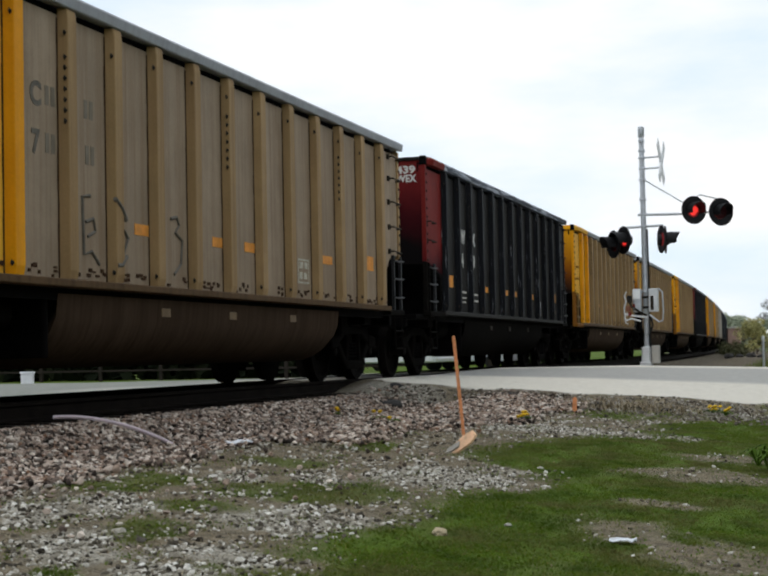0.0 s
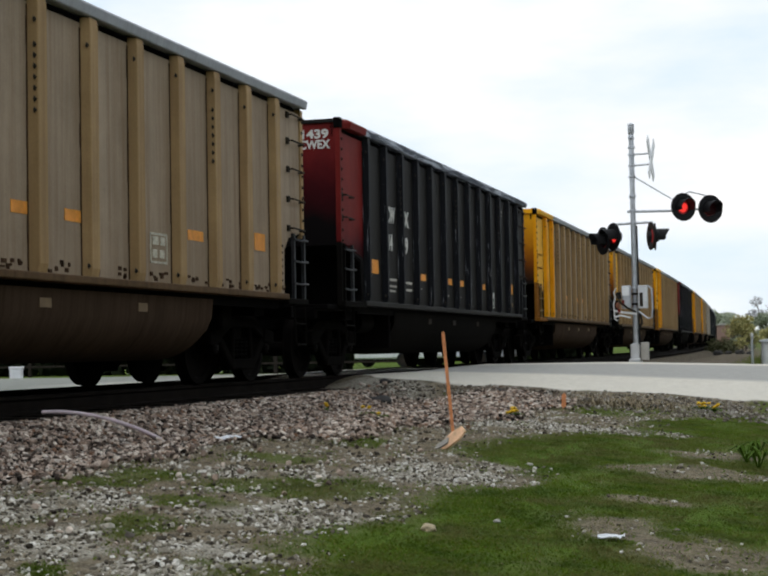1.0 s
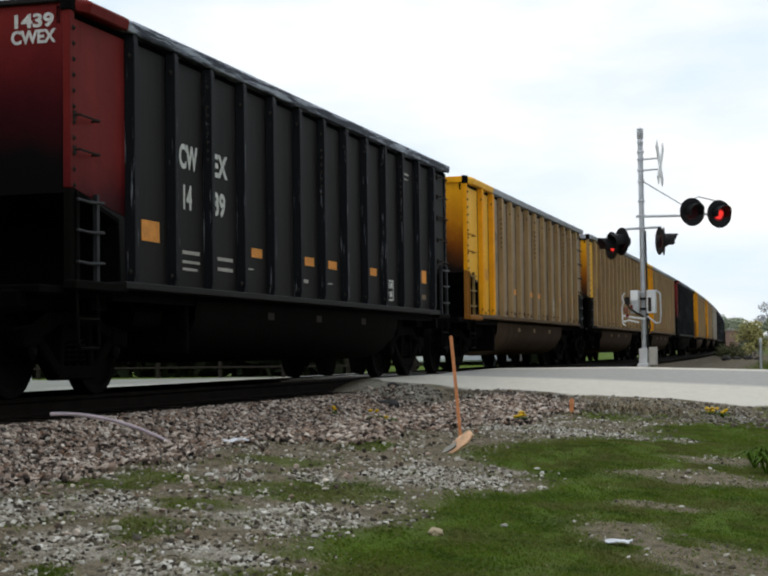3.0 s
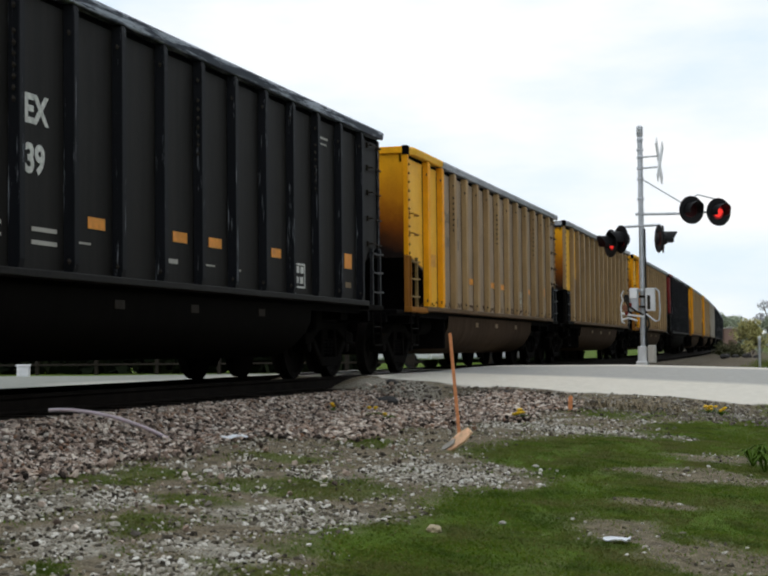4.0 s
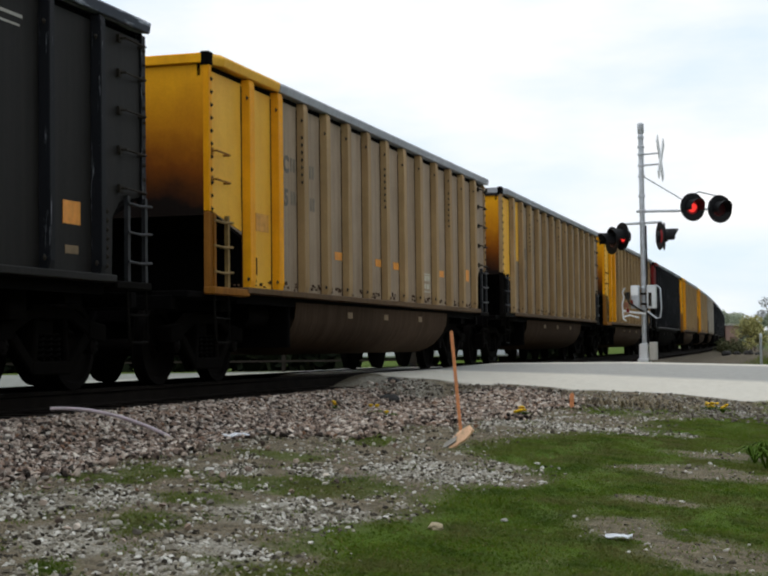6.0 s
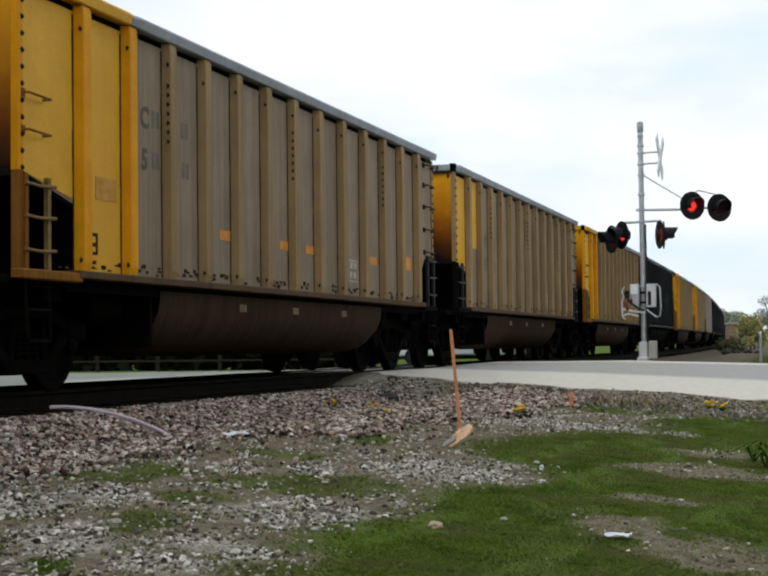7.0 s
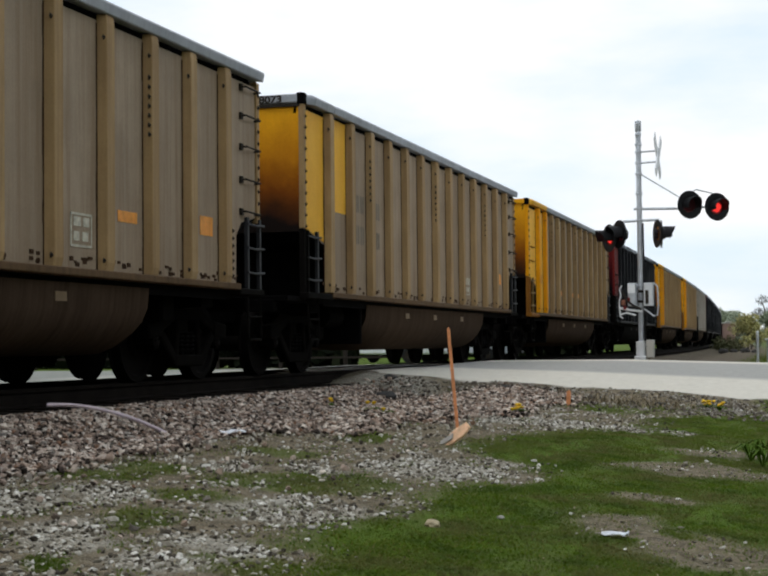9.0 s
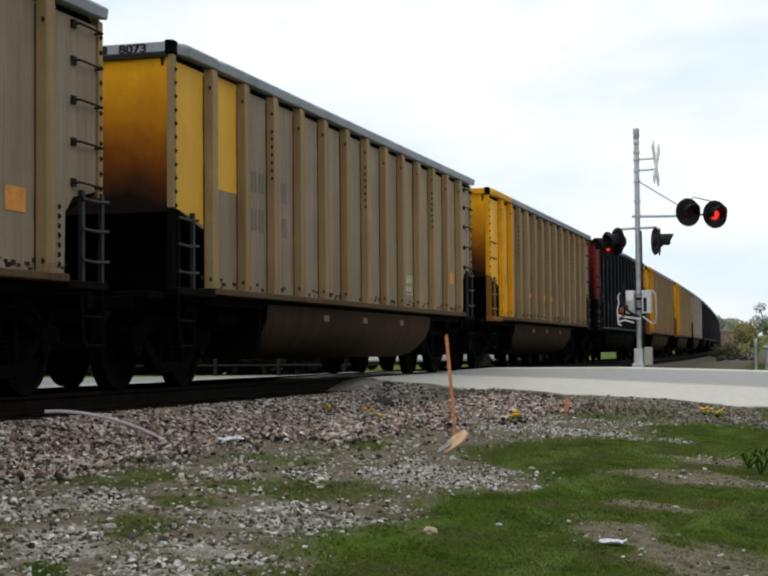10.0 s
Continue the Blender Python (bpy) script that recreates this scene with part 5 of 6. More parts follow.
crumpled("litter_scrap", -5.42, 13.35, 0.15, 0.09, "crumpled white paper scrap on the gravel", M["paper"], 20, 0.06)
crumpled("flattened_can", -1.40, 9.62, 0.085, 0.055, "flattened pale blue-white can on the turf", M["paper"], -8, 0.03)


def lone_stone(x, y, s_, mat, label, name="field_stone", flat=0.6):
    bm = bmesh.new()
    bmesh.ops.create_icosphere(bm, subdivisions=2, radius=s_ / 2)
    for v in bm.verts:
        v.co *= 1 + 0.35 * noise.noise(v.co * (3.0 / s_) + Vector((x, y, 0)))
        v.co.z *= flat
    me = bpy.data.meshes.new(name)
    bm.to_mesh(me)
    bm.free()
    me.materials.append(mat)
    ob = new(name, me)
    ob.matrix_basis = pose(x, y, gz(x, y) + s_ * 0.27 * flat, 0, 0, x * 50)
    return tagged(ob, label, "stone", "loose stones")


M["sandstone"] = plain("sandy_stone", (0.46, 0.38, 0.25), 0.9, 0, 0.25, 20, 0.4)
M["dark_asphalt"] = plain("broken_dark_asphalt", (0.05, 0.048, 0.046), 0.9, 0, 0.3, 20, 0.4)
lone_stone(-2.47, 9.28, 0.10, M["sandstone"], "rounded sandy stone half sunk in the grass")
lone_stone(-2.20, 10.0, 0.05, M["concrete"], "small pale stone in the grass")
lone_stone(-3.02, 8.6, 0.05, M["concrete"], "small pale stone on the gravel")
lone_stone(-4.55, 17.3, 0.11, M["concrete"], "pale stone among ballast")
for x, y, s_ in ((-6.38, 21.4, 0.34), (-3.05, 22.6, 0.16), (-2.62, 22.6, 0.20), (-2.45, 22.9, 0.14), (-6.9, 23.4, 0.22), (-5.0, 23.2, 0.18), (-3.6, 22.9, 0.22)):
    lone_stone(x, y, s_, M["dark_asphalt"], "dark lump of broken asphalt at the road edge", "asphalt_lump", 0.4)


def dandelion(x, y, r, heads, name="dandelion", label="yellow dandelion clump in the gravel", kind="flower", group="dandelions", rise=0.05):
    ob = thing(name, label, kind, at=pose(x, y, gz(x, y)), group=group)
    rr = random.Random(int(x * 100))
    for i in range(heads):
        a, q = rr.uniform(0, 6.28), rr.uniform(0.2, 1) * r
        part("flower_head", Shape().lathe([(0.0, 0.006), (0.012, 0.024), (0.022, 0.030), (0.030, 0.018), (0.034, 0.004)], 9, "Z"), M["petal"], ob, at=pose(q * math.cos(a), q * math.sin(a), rr.uniform(0.04, 0.10), rr.uniform(-25, 25), rr.uniform(-25, 25)))
    for i in range(9):
        a = i * 0.7 + rr.uniform(-0.2, 0.2)
        d = Vector((math.cos(a), math.sin(a), 0))
        w = Vector((-d.y, d.x, 0)) * 0.018
        sh = Shape().extrude([d * 0.01 - w * 0.3, d * r * 0.7 - w + Vector((0, 0, rise)), d * r * 1.5 + Vector((0, 0, rise * 0.6)), d * r * 0.7 + w + Vector((0, 0, rise)), d * 0.01 + w * 0.3], (0, 0, 0.003))
        part("leaf", sh, M["weed_leaf"], ob)
    return ob


for x, y, r, hd in ((-3.88, 18.7, 0.09, 9), (-1.97, 23.0, 0.12, 8), (-1.80, 22.9, 0.08, 5), (-6.30, 18.7, 0.07, 2), (-5.2, 16.95, 0.09, 2), (-4.98, 16.8, 0.07, 1)):
    dandelion(x, y, r, hd)
for x, y, r in ((-0.93, 15.6, 0.15), (-0.80, 15.2, 0.12), (-0.86, 16.2, 0.13)):
    dandelion(x, y, r, 0, "weed", "broad-leaved green weed at the edge of the turf", "weed", "weeds", 0.16)


# ---------------------------------------------------------------- crossing signal
SHUTTERS = []
MX, MY = -4.31, 34.0
MZ = -0.045
signal = thing("crossing_signal", "galvanised level crossing mast with flashing red lamps and a crossbuck", "crossing signal", at=pose(MX, MY, MZ))
part("mast", Shape().lathe([(0.0, 0.07), (0.35, 0.07), (0.36, 0.057), (4.78, 0.057), (4.79, 0.02)], 18, "Z"), M["galv"], signal, smooth=True)
part("bell", Shape().lathe([(4.74, 0.03), (4.78, 0.055), (4.84, 0.070), (4.90, 0.05), (4.93, 0.068), (5.13, 0.070), (5.15, 0.03)], 18, "Z"), M["galv"], signal, "grey crossing bell on the mast top", smooth=True)
for z in (4.62, 4.46, 4.22, 3.98, 3.55, 3.23, 2.96, 1.55, 1.10):
    part("collar", Shape().lathe([(z - 0.03, 0.066), (z - 0.02, 0.075), (z + 0.02, 0.075), (z + 0.03, 0.066)], 16, "Z"), M["galv"], signal, smooth=True)
part("base_casting", Shape().box(-0.11, 0.085, -0.12, 0.12, -0.25, 0.34, 0.03).box(-0.14, 0.11, -0.17, 0.17, -0.3, 0.02), M["alu"], signal, "aluminium mast base", bevel=0.015)
part("junction_box", Shape().box(0.11, 0.27, -0.12, 0.14, -0.02, 0.37, 0.02), M["concrete"], signal, "pale junction box", bevel=0.012)
part("lamp_arm", Shape().tube([(-0.12, 0, 3.22), (0.78, 0, 3.20)], 0.030, 10), M["galv"], signal, smooth=True)
part("stay_rod", Shape().tube([(0.05, 0, 3.97), (0.90, 0.02, 3.42)], 0.014, 6), M["galv"], signal, smooth=True)
part("cross_arm", Shape().tube([(-0.42, 0, 2.95), (0.42, 0, 2.97)], 0.028, 10), M["galv"], signal, smooth=True)
part("conduit", Shape().tube([(0.075, -0.02, 2.9), (0.085, -0.03, 1.7), (0.075, -0.02, 0.3)], 0.018, 8), M["lampblack"], signal, "black cable conduit", smooth=True)
for z in (4.46, 4.22):
    part("bracket", Shape().tube([(0.0, 0, z), (0.40, -0.02, z + 0.01)], 0.020, 8), M["galv"], signal, smooth=True)
for lean in (45, -45):
    part("crossbuck_blade", Shape().box(-0.012, 0.012, -0.57, 0.57, -0.11, 0.11), M["white"], signal, "weathered white crossbuck blade seen almost edge-on", bevel=0.004,
         at=pose(0.42 + lean / 4500, 0, 4.36, 0, 0, -2) @ pose(0, 0, 0, lean, 0, 0))


def lamp_head(px, py, pz, nx, ny, phase, visor=True, back=False):
    """Round black background, glowing lens and hood; an added dark shutter slides before or behind the lens to imitate
    the flash.
    """
    yaw = math.degrees(math.atan2(ny, nx)) + 90
    at = pose(px, py, pz, 0, 0, yaw)          # the lamp faces -y of its own
    head = part("lamp_head", Shape().lathe([(0.16, 0.02), (0.15, 0.12), (0.02, 0.165), (0.0, 0.30), (-0.014, 0.305), (-0.016, 0.298), (-0.004, 0.165), (0.0, 0.155), (0.06, 0.15), (0.06, 0.01)], 32, "Y"), M["lampblack"], signal,
                "round black lamp background", smooth=True, at=at)
    part("lens", Shape().lathe([(0.035, 0.005), (0.035, 0.15), (0.022, 0.149), (0.016, 0.10), (0.015, 0.01)], 24, "Y"), M["glow_rim"], head, "dull red lens", smooth=True)
    if not back:
        part("lit_centre", Shape().extrude([(0.092 * math.cos(a) * (1 + 0.25 * math.sin(2 * a + 0.6)) + 0.01, 0.011, 0.102 * math.sin(a) - 0.01) for a in (i * math.pi / 10 for i in range(20))], (0, 0.004, 0)), M["glow"], head, "glowing red centre of the lens")
    sh = part("shutter", Shape().lathe([(-0.001, 0.004), (-0.001, 0.148), (0.003, 0.148), (0.003, 0.004)], 24, "Y"), M["lens_off"], head, "dark red shutter added to imitate the flash")
    SHUTTERS.append((sh, phase))
    if visor:
        v, n_ = Shape(), 18
        q = []
        for i in range(n_ + 1):
            a = math.radians(-25 + 230 * i / n_)
            ln = 0.23 + 0.09 * max(0, math.sin(a))
            for r, y in ((0.162, 0.0), (0.158, -ln), (0.166, -ln), (0.170, 0.0)):
                q.append((r * math.cos(a), y, r * math.sin(a)))
        v.add(q, [(i * 4 + j, i * 4 + (j + 1) % 4, i * 4 + 4 + (j + 1) % 4, i * 4 + 4 + j) for i in range(n_) for j in range(4)] + [(0, 1, 2, 3), (n_ * 4 + 3, n_ * 4 + 2, n_ * 4 + 1, n_ * 4)])
        part("hood", v, M["lampblack"], head, "black lamp hood", smooth=True)
    return head


lamp_head(1.08, 0.0, 3.27, 0.60, -0.80, True)
lamp_head(1.62, 0.42, 3.24, 0.60, -0.80, False)
part("lamp_bar", Shape().tube([(0.78, 0.06, 3.20), (1.10, 0.17, 3.24), (1.64, 0.58, 3.24)], 0.024, 8).tube([(0.9, 0.16, 3.46), (1.2, 0.26, 3.62), (1.62, 0.56, 3.52)], 0.014, 6), M["galv"], signal, smooth=True)
lamp_head(-0.43, -0.05, 2.68, -0.78, -0.62, True)
lamp_head(-0.66, 0.02, 2.60, -0.80, -0.60, False)
lamp_head(0.45, 0.05, 2.66, 0.97, 0.20, False)
lamp_head(0.40, -0.12, 2.66, -0.91, -0.41, True, visor=False, back=True)
for x in (-0.42, 0.41):
    part("lamp_hanger", Shape().tube([(x, 0, 2.97), (x, 0.02, 2.80)], 0.024, 8), M["galv"], signal)

# gate mechanism on the mast
part("gate_mechanism", Shape().box(-0.25, -0.06, -0.30, -0.06, 1.10, 1.60, 0.03), M["galv"], signal, "grey gate mechanism box", bevel=0.015)
part("cover_plate", Shape().box(-0.235, -0.08, -0.312, -0.302, 1.38, 1.58), M["white"], signal, "white cover plate", bevel=0.004)
part("relay_box", Shape().box(0.09, 0.29, -0.24, -0.04, 1.10, 1.60, 0.02), M["alu"], signal, "aluminium relay box", bevel=0.015)
part("hatch", Shape().box(0.13, 0.20, -0.252, -0.242, 1.14, 1.44), M["rivet"], signal, "dark hatch", bevel=0.004)
for z in (1.20, 1.42):
    part("clamp", Shape().box(-0.10, 0.12, -0.09, 0.07, z - 0.025, z + 0.025), M["rivet"], signal, "dark mast clamp", bevel=0.008)
part("support_arm", Shape().tube([(0.30, -0.2, 1.60), (0.385, -0.2, 1.52), (0.40, -0.2, 1.10), (0.375, -0.2, 0.90), (0.30, -0.2, 0.88), (0.10, -0.2, 1.04)], 0.017, 8), M["galv"], signal, "grey gate support arm", smooth=True)
part("support_arm", Shape().tube([(-0.38, -0.2, 1.55), (-0.43, -0.2, 1.46), (-0.40, -0.2, 1.34), (-0.44, -0.2, 1.20), (-0.42, -0.2, 0.88), (-0.36, -0.2, 0.84)], 0.015, 8), M["white"], signal, "white gate support arm", smooth=True)
part("cross_brace", Shape().tube([(-0.42, -0.22, 1.06), (-0.22, -0.22, 1.02), (0.06, -0.22, 0.98)], 0.024, 8), M["white"], signal, "white cross brace", smooth=True)
part("cross_brace", Shape().tube([(-0.42, -0.22, 0.92), (-0.28, -0.22, 0.96), (-0.08, -0.22, 0.90)], 0.018, 8), M["white"], signal, "white cross brace", smooth=True)
part("counterweight", Shape().box(-0.37, -0.27, -0.28, -0.16, 1.30, 1.46, 0.02), M["lampblack"], signal, "dark counterweight", bevel=0.015)
part("counterweight", Shape().box(-0.39, -0.30, -0.28, -0.16, 1.12, 1.24, 0.02), M["rust"], signal, "red-brown counterweight", bevel=0.015)
part("drive_rod", Shape().tube([(-0.36, -0.32, 1.42), (-0.26, -0.33, 1.22), (-0.10, -0.33, 1.10), (0.05, -0.30, 1.02)], 0.022, 8), M["rivet"], signal, smooth=True)
part("warning_band", Shape().box(-0.34, -0.28, -0.30, -0.285, 1.02, 1.10), M["red"], signal, "red band on the gate arm")
part("warning_band", Shape().box(-0.24, -0.19, -0.325, -0.314, 1.18, 1.28), M["red"], signal, "red band on the gate arm")
part("cable", Shape().tube([(0.12, -0.1, 1.0), (0.16, -0.16, 0.80), (0.08, -0.12, 0.62), (0.10, -0.02, 0.36)], 0.02, 8), M["lampblack"], signal, smooth=True)

# equipment cabinet beside the road
cb = thing("equipment_cabinet", "pale grey metal equipment cabinet standing beside the road", "cabinet", at=pose(-1.28, 35.6, gz(-1.28, 35.6), 0, 0, 4))
part("body", Shape().box(-0.46, 0.46, -0.4, 0.4, 0.05, 0.98, 0.02), M["galv"], cb, bevel=0.015)
part("roof", Shape().extrude([(-0.5, -0.45, 0.98), (0.5, -0.45, 0.98), (0.5, -0.45, 1.02), (0, -0.45, 1.10), (-0.5, -0.45, 1.02)], (0, 0.9, 0)), M["galv"], cb, bevel=0.008)
part("door", Shape().box(-0.40, 0.40, -0.418, -0.402, 0.12, 0.92), M["alu"], cb, bevel=0.005)
part("handle", Shape().tube([(0.30, -0.42, 0.58), (0.30, -0.45, 0.56), (0.30, -0.45, 0.46), (0.30, -0.42, 0.44)], 0.010, 6), M["rivet"], cb)
part("plinth", Shape().box(-0.5, 0.5, -0.44, 0.44, -0.3, 0.05), M["concrete"], cb, bevel=0.01)
mk = thing("marker_post", "slim grey marker post beside an equipment cabinet", "post", at=pose(-1.92, 35.2, gz(-1.92, 35.2)))
part("pole", Shape().lathe([(-0.1, 0.028), (1.05, 0.028), (1.07, 0.01)], 10, "Z"), M["galv"], mk, smooth=True)
part("cap", Shape().lathe([(1.05, 0.034), (1.12, 0.034), (1.14, 0.01)], 10, "Z"), M["alu"], mk, smooth=True)


# ---------------------------------------------------------------- beyond the track and the crossing
wb = thing("utility_box", "white utility pedestal box on the pavement edge", "utility box", at=pose(-19.4, 34.0, gz(-19.4, 34.0), 0, 0, 20))
part("body", Shape().box(-0.15, 0.15, -0.12, 0.12, 0, 0.34, 0.02), M["white"], wb, bevel=0.012)
part("lid", Shape().box(-0.17, 0.17, -0.14, 0.14, 0.34, 0.39, 0.02), M["white"], wb, bevel=0.01)

fence = thing("rail_fence", "dark timber post and rail fence along the grass", "fence", at=pose(-28, 47.5, gz(-28, 47.5), 0, 0, 2))
for i in range(14):
    part("post", shared("fence_post", lambda: Shape().box(-0.06, 0.06, -0.06, 0.06, -0.2, 1.1, 0.01), M["rivet"], bevel=0.01), None, fence, at=pose(-14 + i * 2.2, 0, 0))
for z in (0.35, 0.65, 0.95):
    part("board", Shape().box(-14.2, 14.9, -0.10, -0.065, z - 0.03, z + 0.03), M["rivet"], fence)


def parked_car(x, y, yaw, col, label):
    """Small saloon: lofted body, glazed cabin, lamps, bumpers and wheels."""
    car = thing("parked_car", label, "car", at=pose(x, y, gz(x, y), 0, 0, yaw), group="parked cars")
    mt = plain("car_paint_" + label.split()[0], col, 0.3, 0.0, 0.06)
    prof = [(-2.2, 0.35), (-2.25, 0.62), (-2.1, 0.80), (-1.1, 0.92), (1.45, 0.95), (2.15, 0.90), (2.25, 0.60), (2.2, 0.35)]
    part("body", Shape().extrude([(-0.86, a, b_) for a, b_ in prof], (1.72, 0, 0)), mt, car, bevel=0.06)
    cab = [(-1.05, 0.90), (-0.35, 1.36), (0.95, 1.40), (1.75, 0.93)]
    part("cabin", Shape().extrude([(-0.72, a, b_) for a, b_ in cab], (1.44, 0, 0)), M["lampblack"], car, "dark glazed cabin", bevel=0.05)
    part("roof", Shape().extrude([(-0.70, -0.32, 1.37), (-0.70, 0.92, 1.405), (-0.70, 0.92, 1.43), (-0.70, -0.32, 1.40)], (1.40, 0, 0)), mt, car, bevel=0.015)
    for sx in (-1, 1):
        for sy in (-1.35, 1.35):
            w = part("wheel", shared("car_tyre", lambda: Shape().lathe([(-0.10, 0.10), (-0.10, 0.30), (-0.07, 0.32), (0.07, 0.32), (0.10, 0.30), (0.10, 0.10)], 18, "X"), M["lampblack"], smooth=True), None, car, "black tyre", at=pose(sx * 0.80, sy, 0.32))
            part("rim", shared("car_rim", lambda: Shape().lathe([(-0.105, 0.02), (-0.105, 0.19), (0.105, 0.19), (0.105, 0.02)], 14, "X"), M["rivet"], smooth=True), None, w, "dark wheel rim")
        part("headlight", Shape().box(min(sx * 0.50, sx * 0.80), max(sx * 0.50, sx * 0.80), -2.27, -2.18, 0.62, 0.74), M["alu"], car, bevel=0.01)
    part("bumper", Shape().box(-0.84, 0.84, -2.30, -2.18, 0.36, 0.54), mt, car, bevel=0.03)
    return car


parked_car(-17.9, 61, 75, (0.72, 0.73, 0.75), "white parked saloon car on the far pavement")
parked_car(-15.3, 63.0, 80, (0.55, 0.58, 0.62), "silver parked saloon car on the far pavement")

# clipped hedge behind the far grass
M["leaf_dark"] = island_mat("hedge_leaf", [(0.004, 0.007, 0.0025), (0.009, 0.014, 0.005), (0.016, 0.021, 0.008)], 0.8, 0)


def hedge_row(x, y, half, count, seed):
    """Dense hedge on many stems, 2.4 m high."""
    hedge = thing("hedge", "dense dark green hedge behind the far grass", "hedge", at=pose(x, y, gz(x, y)), group="hedges")
    hr = np.random.default_rng(seed)
    hc = np.stack([hr.uniform(-half, half, count), hr.uniform(-0.9, 0.9, count), hr.uniform(0, 1, count) ** 0.8 * 2.4 + hr.normal(0, 0.12, count)], 1)
    ha, hb = hr.normal(0, 0.17, (count, 3)), hr.normal(0, 0.17, (count, 3))
    hv = np.stack([hc - ha, hc + hb, hc + ha, hc - hb], 1).reshape(-1, 3)
    crown = scatter_mesh("foliage", hv, np.arange(len(hv)).reshape(-1, 4), M["leaf_dark"], "dense dark hedge leaves", "foliage")
    del crown["category"]
    crown.parent = hedge
    n_ = int(half * 0.7)
    for i in range(n_):
        part("stem", shared("hedge_stem", lambda: Shape().tube([(0, 0, -0.1), (0.05, 0.03, 0.9), (-0.04, 0, 1.9)], 0.06, 6, 0.02), M["wood"], smooth=True), None, hedge, at=pose(-half + (i + 0.5) * 2 * half / n_, 0.1, 0, 0, 0, i * 70))


hedge_row(-44.5, 50, 28.5, 26000, 11)
# this second hedge is added only to darken the gaps between the trucks
hedge_row(-20.5, 84, 6.5, 5000, 12)

# low red-brown shed far beyond the crossing
M["shed"] = plain("pinkish_siding", (0.42, 0.28, 0.23), 0.85, 0, 0.2)
sh_ = thing("shed", "small pinkish-brown shed with a pale roof beside the line", "shed", at=pose(-14.4, 200, gz(-14.4, 200), 0, 0, 8))
part("wall", Shape().box(-0.8, 0.8, 0, 3.0, -0.3, 2.9), M["shed"], sh_, bevel=0.02)
part("roof", Shape().extrude([(-0.9, -0.15, 2.9), (0.9, -0.15, 2.9), (0.0, -0.15, 3.2)], (0, 3.3, 0)), M["concrete"], sh_, bevel=0.02)
part("door", Shape().box(-0.3, 0.2, -0.03, -0.002, -0.1, 1.5), M["wood"], sh_)
# heaps of spoil, each shaped as one rounded lump
for i, (x, y, s_) in enumerate(((-8.0, 106, 0.7), (-7.2, 104, 0.5), (-6.4, 103, 0.6), (-5.6, 100, 0.5))):
    lone_stone(x, y, s_, M["dark_asphalt"], "dark heap of spoil beside the line", "boulder")


# ---------------------------------------------------------------- trees
def leaf_mat(name, cols):
    return island_mat(name, cols, 0.7, 0)


M["leaf_olive"] = leaf_mat("young_olive_leaf", [(0.30, 0.29, 0.11), (0.48, 0.45, 0.18), (0.60, 0.55, 0.25), (0.38, 0.38, 0.15)])
M["leaf_green"] = leaf_mat("spring_green_leaf", [(0.26, 0.30, 0.20), (0.34, 0.38, 0.27), (0.44, 0.48, 0.36)])
M["leaf_scrub"] = leaf_mat("scrub_leaf", [(0.05, 0.06, 0.025), (0.10, 0.11, 0.05), (0.16, 0.15, 0.08)])
M["twig_grey"] = leaf_mat("bare_grey_twig", [(0.40, 0.40, 0.42), (0.50, 0.50, 0.52), (0.60, 0.60, 0.62)])
M["bark"] = plain("tree_bark", (0.13, 0.105, 0.085), 0.95, 0, 0.3, 5, 0.5)


def tree(name, x, y, h, r, leaf, label, seed, leaves=1500, size=0.16, low=0.25):
    rr = np.random.default_rng(seed)
    ob = thing(name, label, "tree" if name == "tree" else "bush", at=pose(x, y, gz(x, y) - 0.05), group="distant trees")
    sh = Shape()
    lobes = []
    for i in range(9):
        a, up = rr.uniform(0, 6.283), rr.uniform(low, 0.95)
        q = r * rr.uniform(0.25, 0.85) * (1.15 - 0.6 * up)
        p = Vector((q * math.cos(a), q * math.sin(a), h * up))
        lobes.append((p, r * rr.uniform(0.28, 0.5)))
        s0 = Vector((0, 0, h * up * 0.45))
        sh.tube([s0, (s0 + p) / 2 + Vector((0, 0, 0.06 * h)), p], 0.022 * h, 5, 0.006 * h)
    sh.tube([(0, 0, -0.1), (0.03 * h, 0, 0.3 * h), (0, 0.02 * h, 0.75 * h)], 0.035 * h, 7, 0.010 * h)
    part("trunk", sh, M["bark"], ob, smooth=True)
    per = leaves // len(lobes)
    vs = []
    for p, q in lobes:
        d = rr.normal(0, 1, (per, 3))
        d /= np.linalg.norm(d, axis=1)[:, None]
        c = np.array(p) + d * (q * rr.uniform(0.2, 1.1, per) ** 0.6)[:, None] * np.array([1, 1, 0.8])
        a = rr.normal(0, 1, (per, 3))
        a /= np.linalg.norm(a, axis=1)[:, None]
        b_ = np.cross(a, rr.normal(0, 1, (per, 3)))
        b_ /= np.linalg.norm(b_, axis=1)[:, None]
        w = size * rr.uniform(0.5, 1.2, per)[:, None]
        vs.append(np.stack([c - a * w, c + b_ * w * 0.5, c + a * w, c - b_ * w * 0.5], 1).reshape(-1, 3))
    v = np.concatenate(vs)
    f = np.arange(len(v)).reshape(-1, 4)
    cr = scatter_mesh("crown", v, f, leaf, "", "")
    for key in ("label", "category"):
        if key in cr:
            del cr[key]
    cr.parent = ob
    return ob


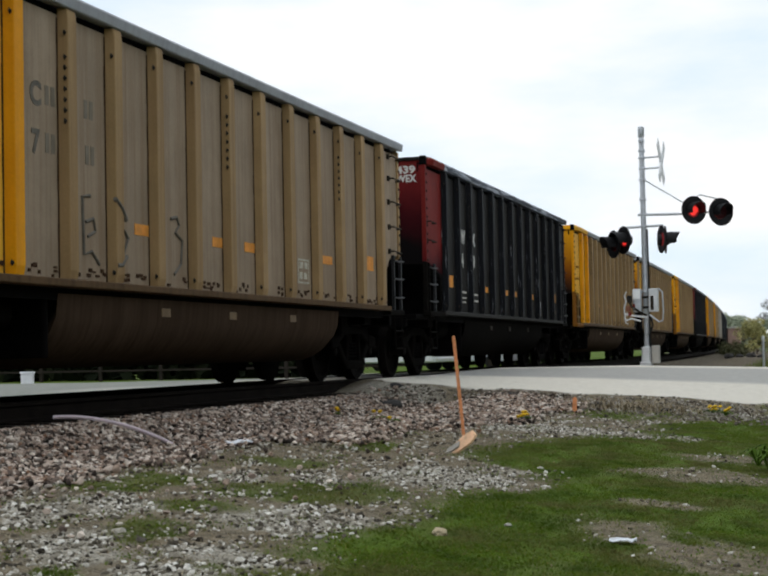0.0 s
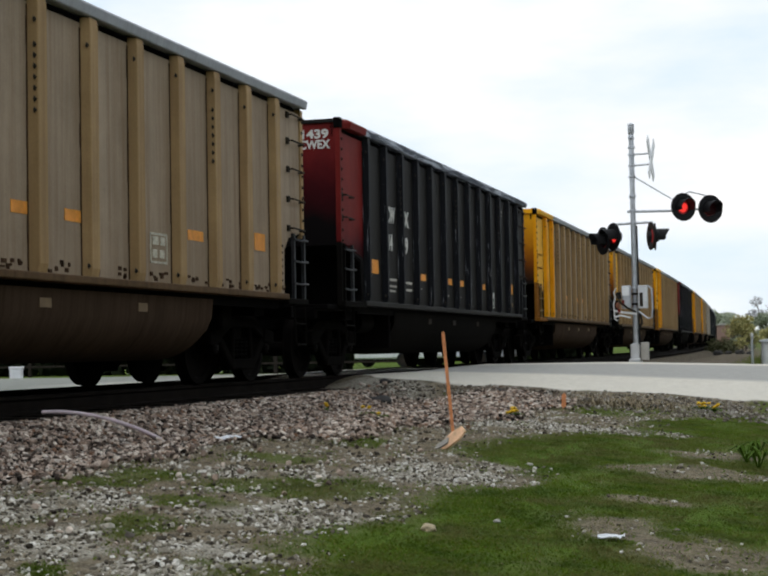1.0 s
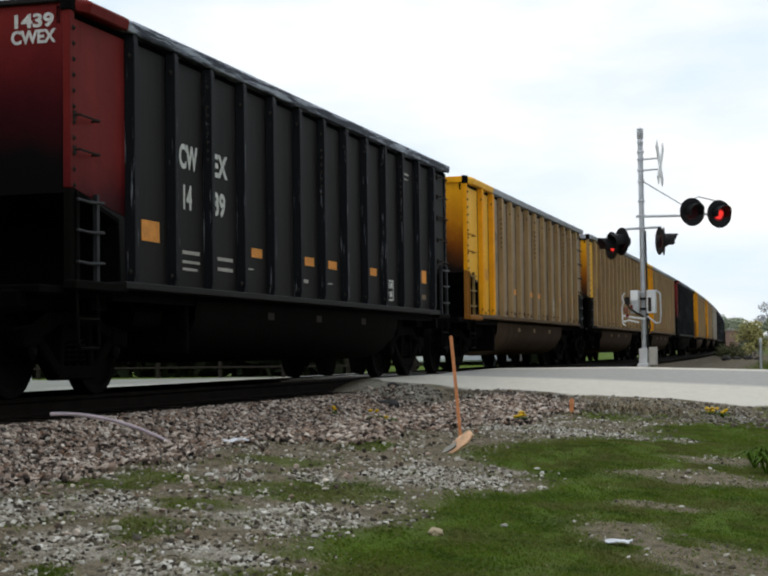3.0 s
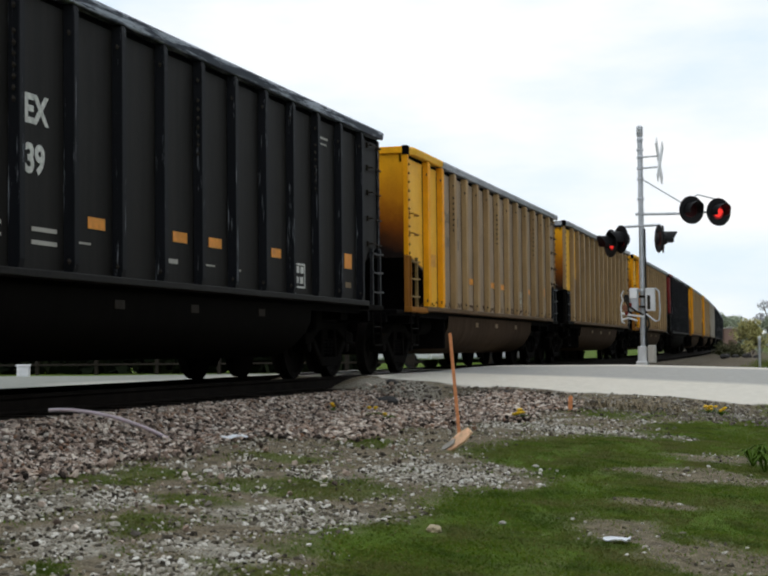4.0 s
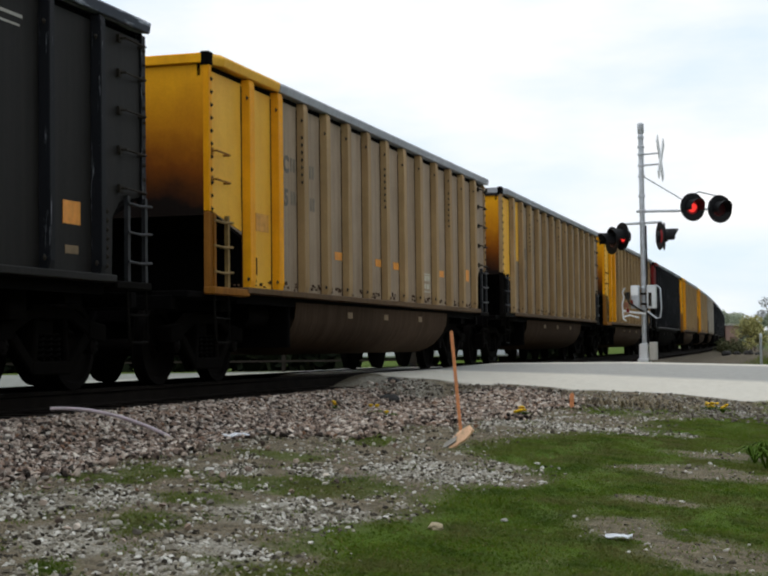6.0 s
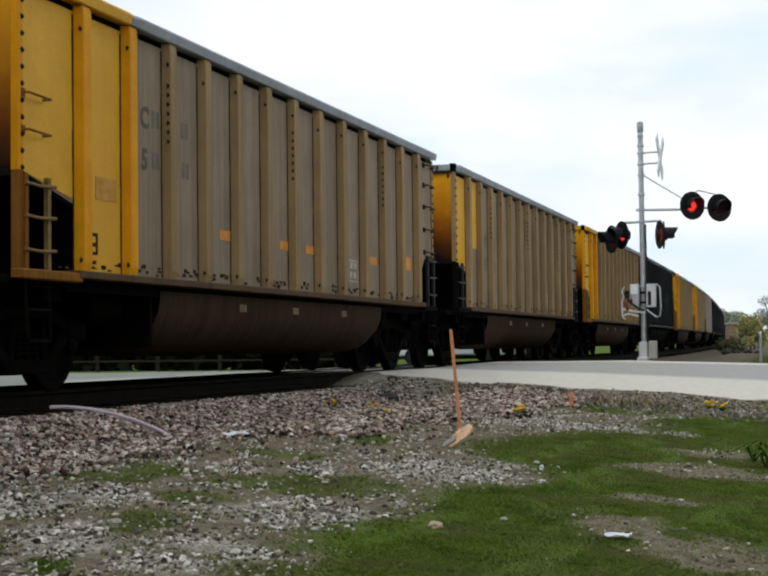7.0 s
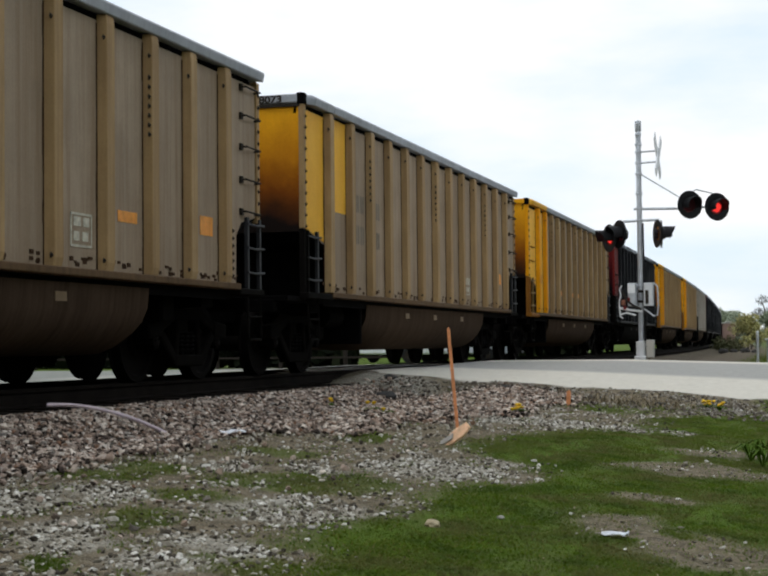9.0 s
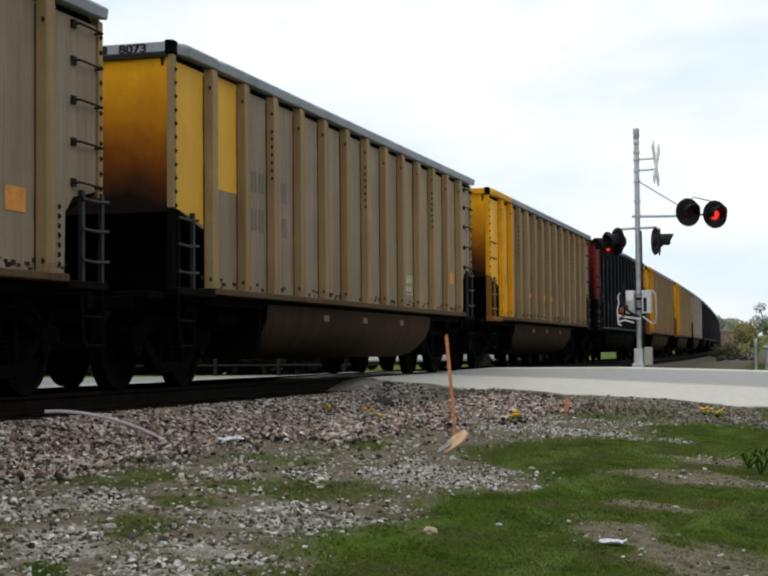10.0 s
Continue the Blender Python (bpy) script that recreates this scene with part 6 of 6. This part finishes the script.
tree("bush", -7.4, 122, 2.7, 1.5, M["leaf_olive"], "rounded olive-green bush coming into leaf", 3, 2600, 0.11, 0.2)
tree("bush", -5.6, 132, 1.9, 1.2, M["leaf_olive"], "wide olive-green bush coming into leaf", 4, 2200, 0.11, 0.2)
tree("bush", -9.6, 128, 0.95, 1.5, M["leaf_scrub"], "low dark green scrub beside the line", 6, 1500, 0.10, 0.1)
tree("bush", -8.2, 112, 0.7, 1.3, M["leaf_scrub"], "low dark green scrub beside the line", 7, 1500, 0.09, 0.1)
tree("bush", -7.9, 135, 2.2, 1.2, M["leaf_green"], "low green bush beside the line", 5, 1600, 0.12, 0.2)
for i, (x, y, h, r, kind) in enumerate(((-22.5, 330, 8.6, 4.2, 1), (-16.5, 340, 9.4, 4.6, 0), (-11.0, 325, 7.6, 4.0, 1), (-27.0, 350, 8.0, 4.2, 1), (-20.0, 300, 5.6, 3.6, 1), (-14.0, 310, 6.4, 3.8, 1), (-8.0, 345, 9.2, 4.6, 0), (-2.0, 330, 8.6, 4.4, 1), (4.0, 340, 9.4, 5.0, 0), (-32.0, 360, 7.6, 4.4, 0), (-9.5, 300, 5.4, 3.4, 1))):
    tree("tree", x, y, h, r, M["leaf_green"] if kind else M["twig_grey"], "distant green tree in spring leaf" if kind else "distant leafless grey tree", 20 + i, 1700, 0.34 if kind else 0.26, 0.12)


# ---------------------------------------------------------------- unseen walls added beside and behind the camera to block low sky light
def belt(name, a, b_, height, label):
    """A long uneven wall of trees, out of view and added to block light, between two points of the plan."""
    a, b_ = Vector((*a, 0)), Vector((*b_, 0))
    d = (b_ - a).normalized()
    side = Vector((-d.y, d.x, 0))
    n_ = int((b_ - a).length / 1.2)
    rows = 9
    vs, fs = [], []
    for face in (-1, 1):
        for i in range(n_ + 1):
            p = a + (b_ - a) * i / n_
            top = height * (0.8 + 0.3 * noise.noise((p.x * 0.16, p.y * 0.16, 3.0)) + 0.12 * noise.noise((p.x * 0.7, p.y * 0.7, 1.0)))
            for j in range(rows):
                f = j / (rows - 1)
                w = (1.8 * math.sin(math.pi * (0.12 + 0.85 * f)) + 0.9 * noise.noise((p.x * 0.5, p.y * 0.5, f * 6 + face)))
                q = p + side * face * max(0.1, w)
                vs.append((q.x, q.y, float(ground_z(p.x, p.y)) - 0.2 + top * f))
    m_ = (n_ + 1) * rows
    for i in range(n_):
        for j in range(rows - 1):
            k = i * rows + j
            fs += [(k, k + 1, k + rows + 1, k + rows), (m_ + k, m_ + k + rows, m_ + k + rows + 1, m_ + k + 1)]
        k = i * rows
        fs += [(k + rows - 1, m_ + k + rows - 1, m_ + k + 2 * rows - 1, k + 2 * rows - 1)]
    return solid(name, Shape().add(vs, fs), M["belt"], label, "backdrop", kind="structure")


M["belt"] = plain("unseen_light_block", (0.035, 0.045, 0.020), 0.95, 0, 0.5, 1.5, 0.6, gloss=0.02)
belt("backdrop", (15, -34), (15, 160), 10.0, "unseen tree belt beside the verge, added to block low sky light")
belt("backdrop", (-48, -30), (15, -30), 10.0, "unseen tree belt behind the verge, added to block low sky light")


# ---------------------------------------------------------------- what moves
def motions():
    times = [i * 0.5 for i in range(21)]
    for k, car in enumerate(WAGONS):
        walk(car, [(t, car_pose(k, t)) for t in times])
        trucks = [o for o in car.children if o.name.startswith("truck")]
        for w in [o for tr in trucks for o in tr.children if o.name.startswith("wheelset")]:
            y0 = w.matrix_basis.translation.y
            walk(w, [(i * 0.1, pose(0, y0, 0.457, math.degrees(train_run(i * 0.1) / 0.457))) for i in range(101)])
    for sh, on_first in SHUTTERS:
        rest = sh.matrix_basis.copy()
        open_, shut = rest @ pose(0, 0.05, 0), rest
        rows, lit = [(0.0, open_ if on_first else shut)], on_first
        for j in range(17):
            t = 0.302 + 0.6 * j
            if t > 9.95:
                break
            # a lamp goes dark just before its twin lights
            a = t - 0.075 if lit else t + 0.015
            rows.append((a, open_ if lit else shut))
            lit = not lit
            rows.append((a + 0.05, open_ if lit else shut))
        rows.append((10.0, open_ if lit else shut))
        walk(sh, rows)


motions()
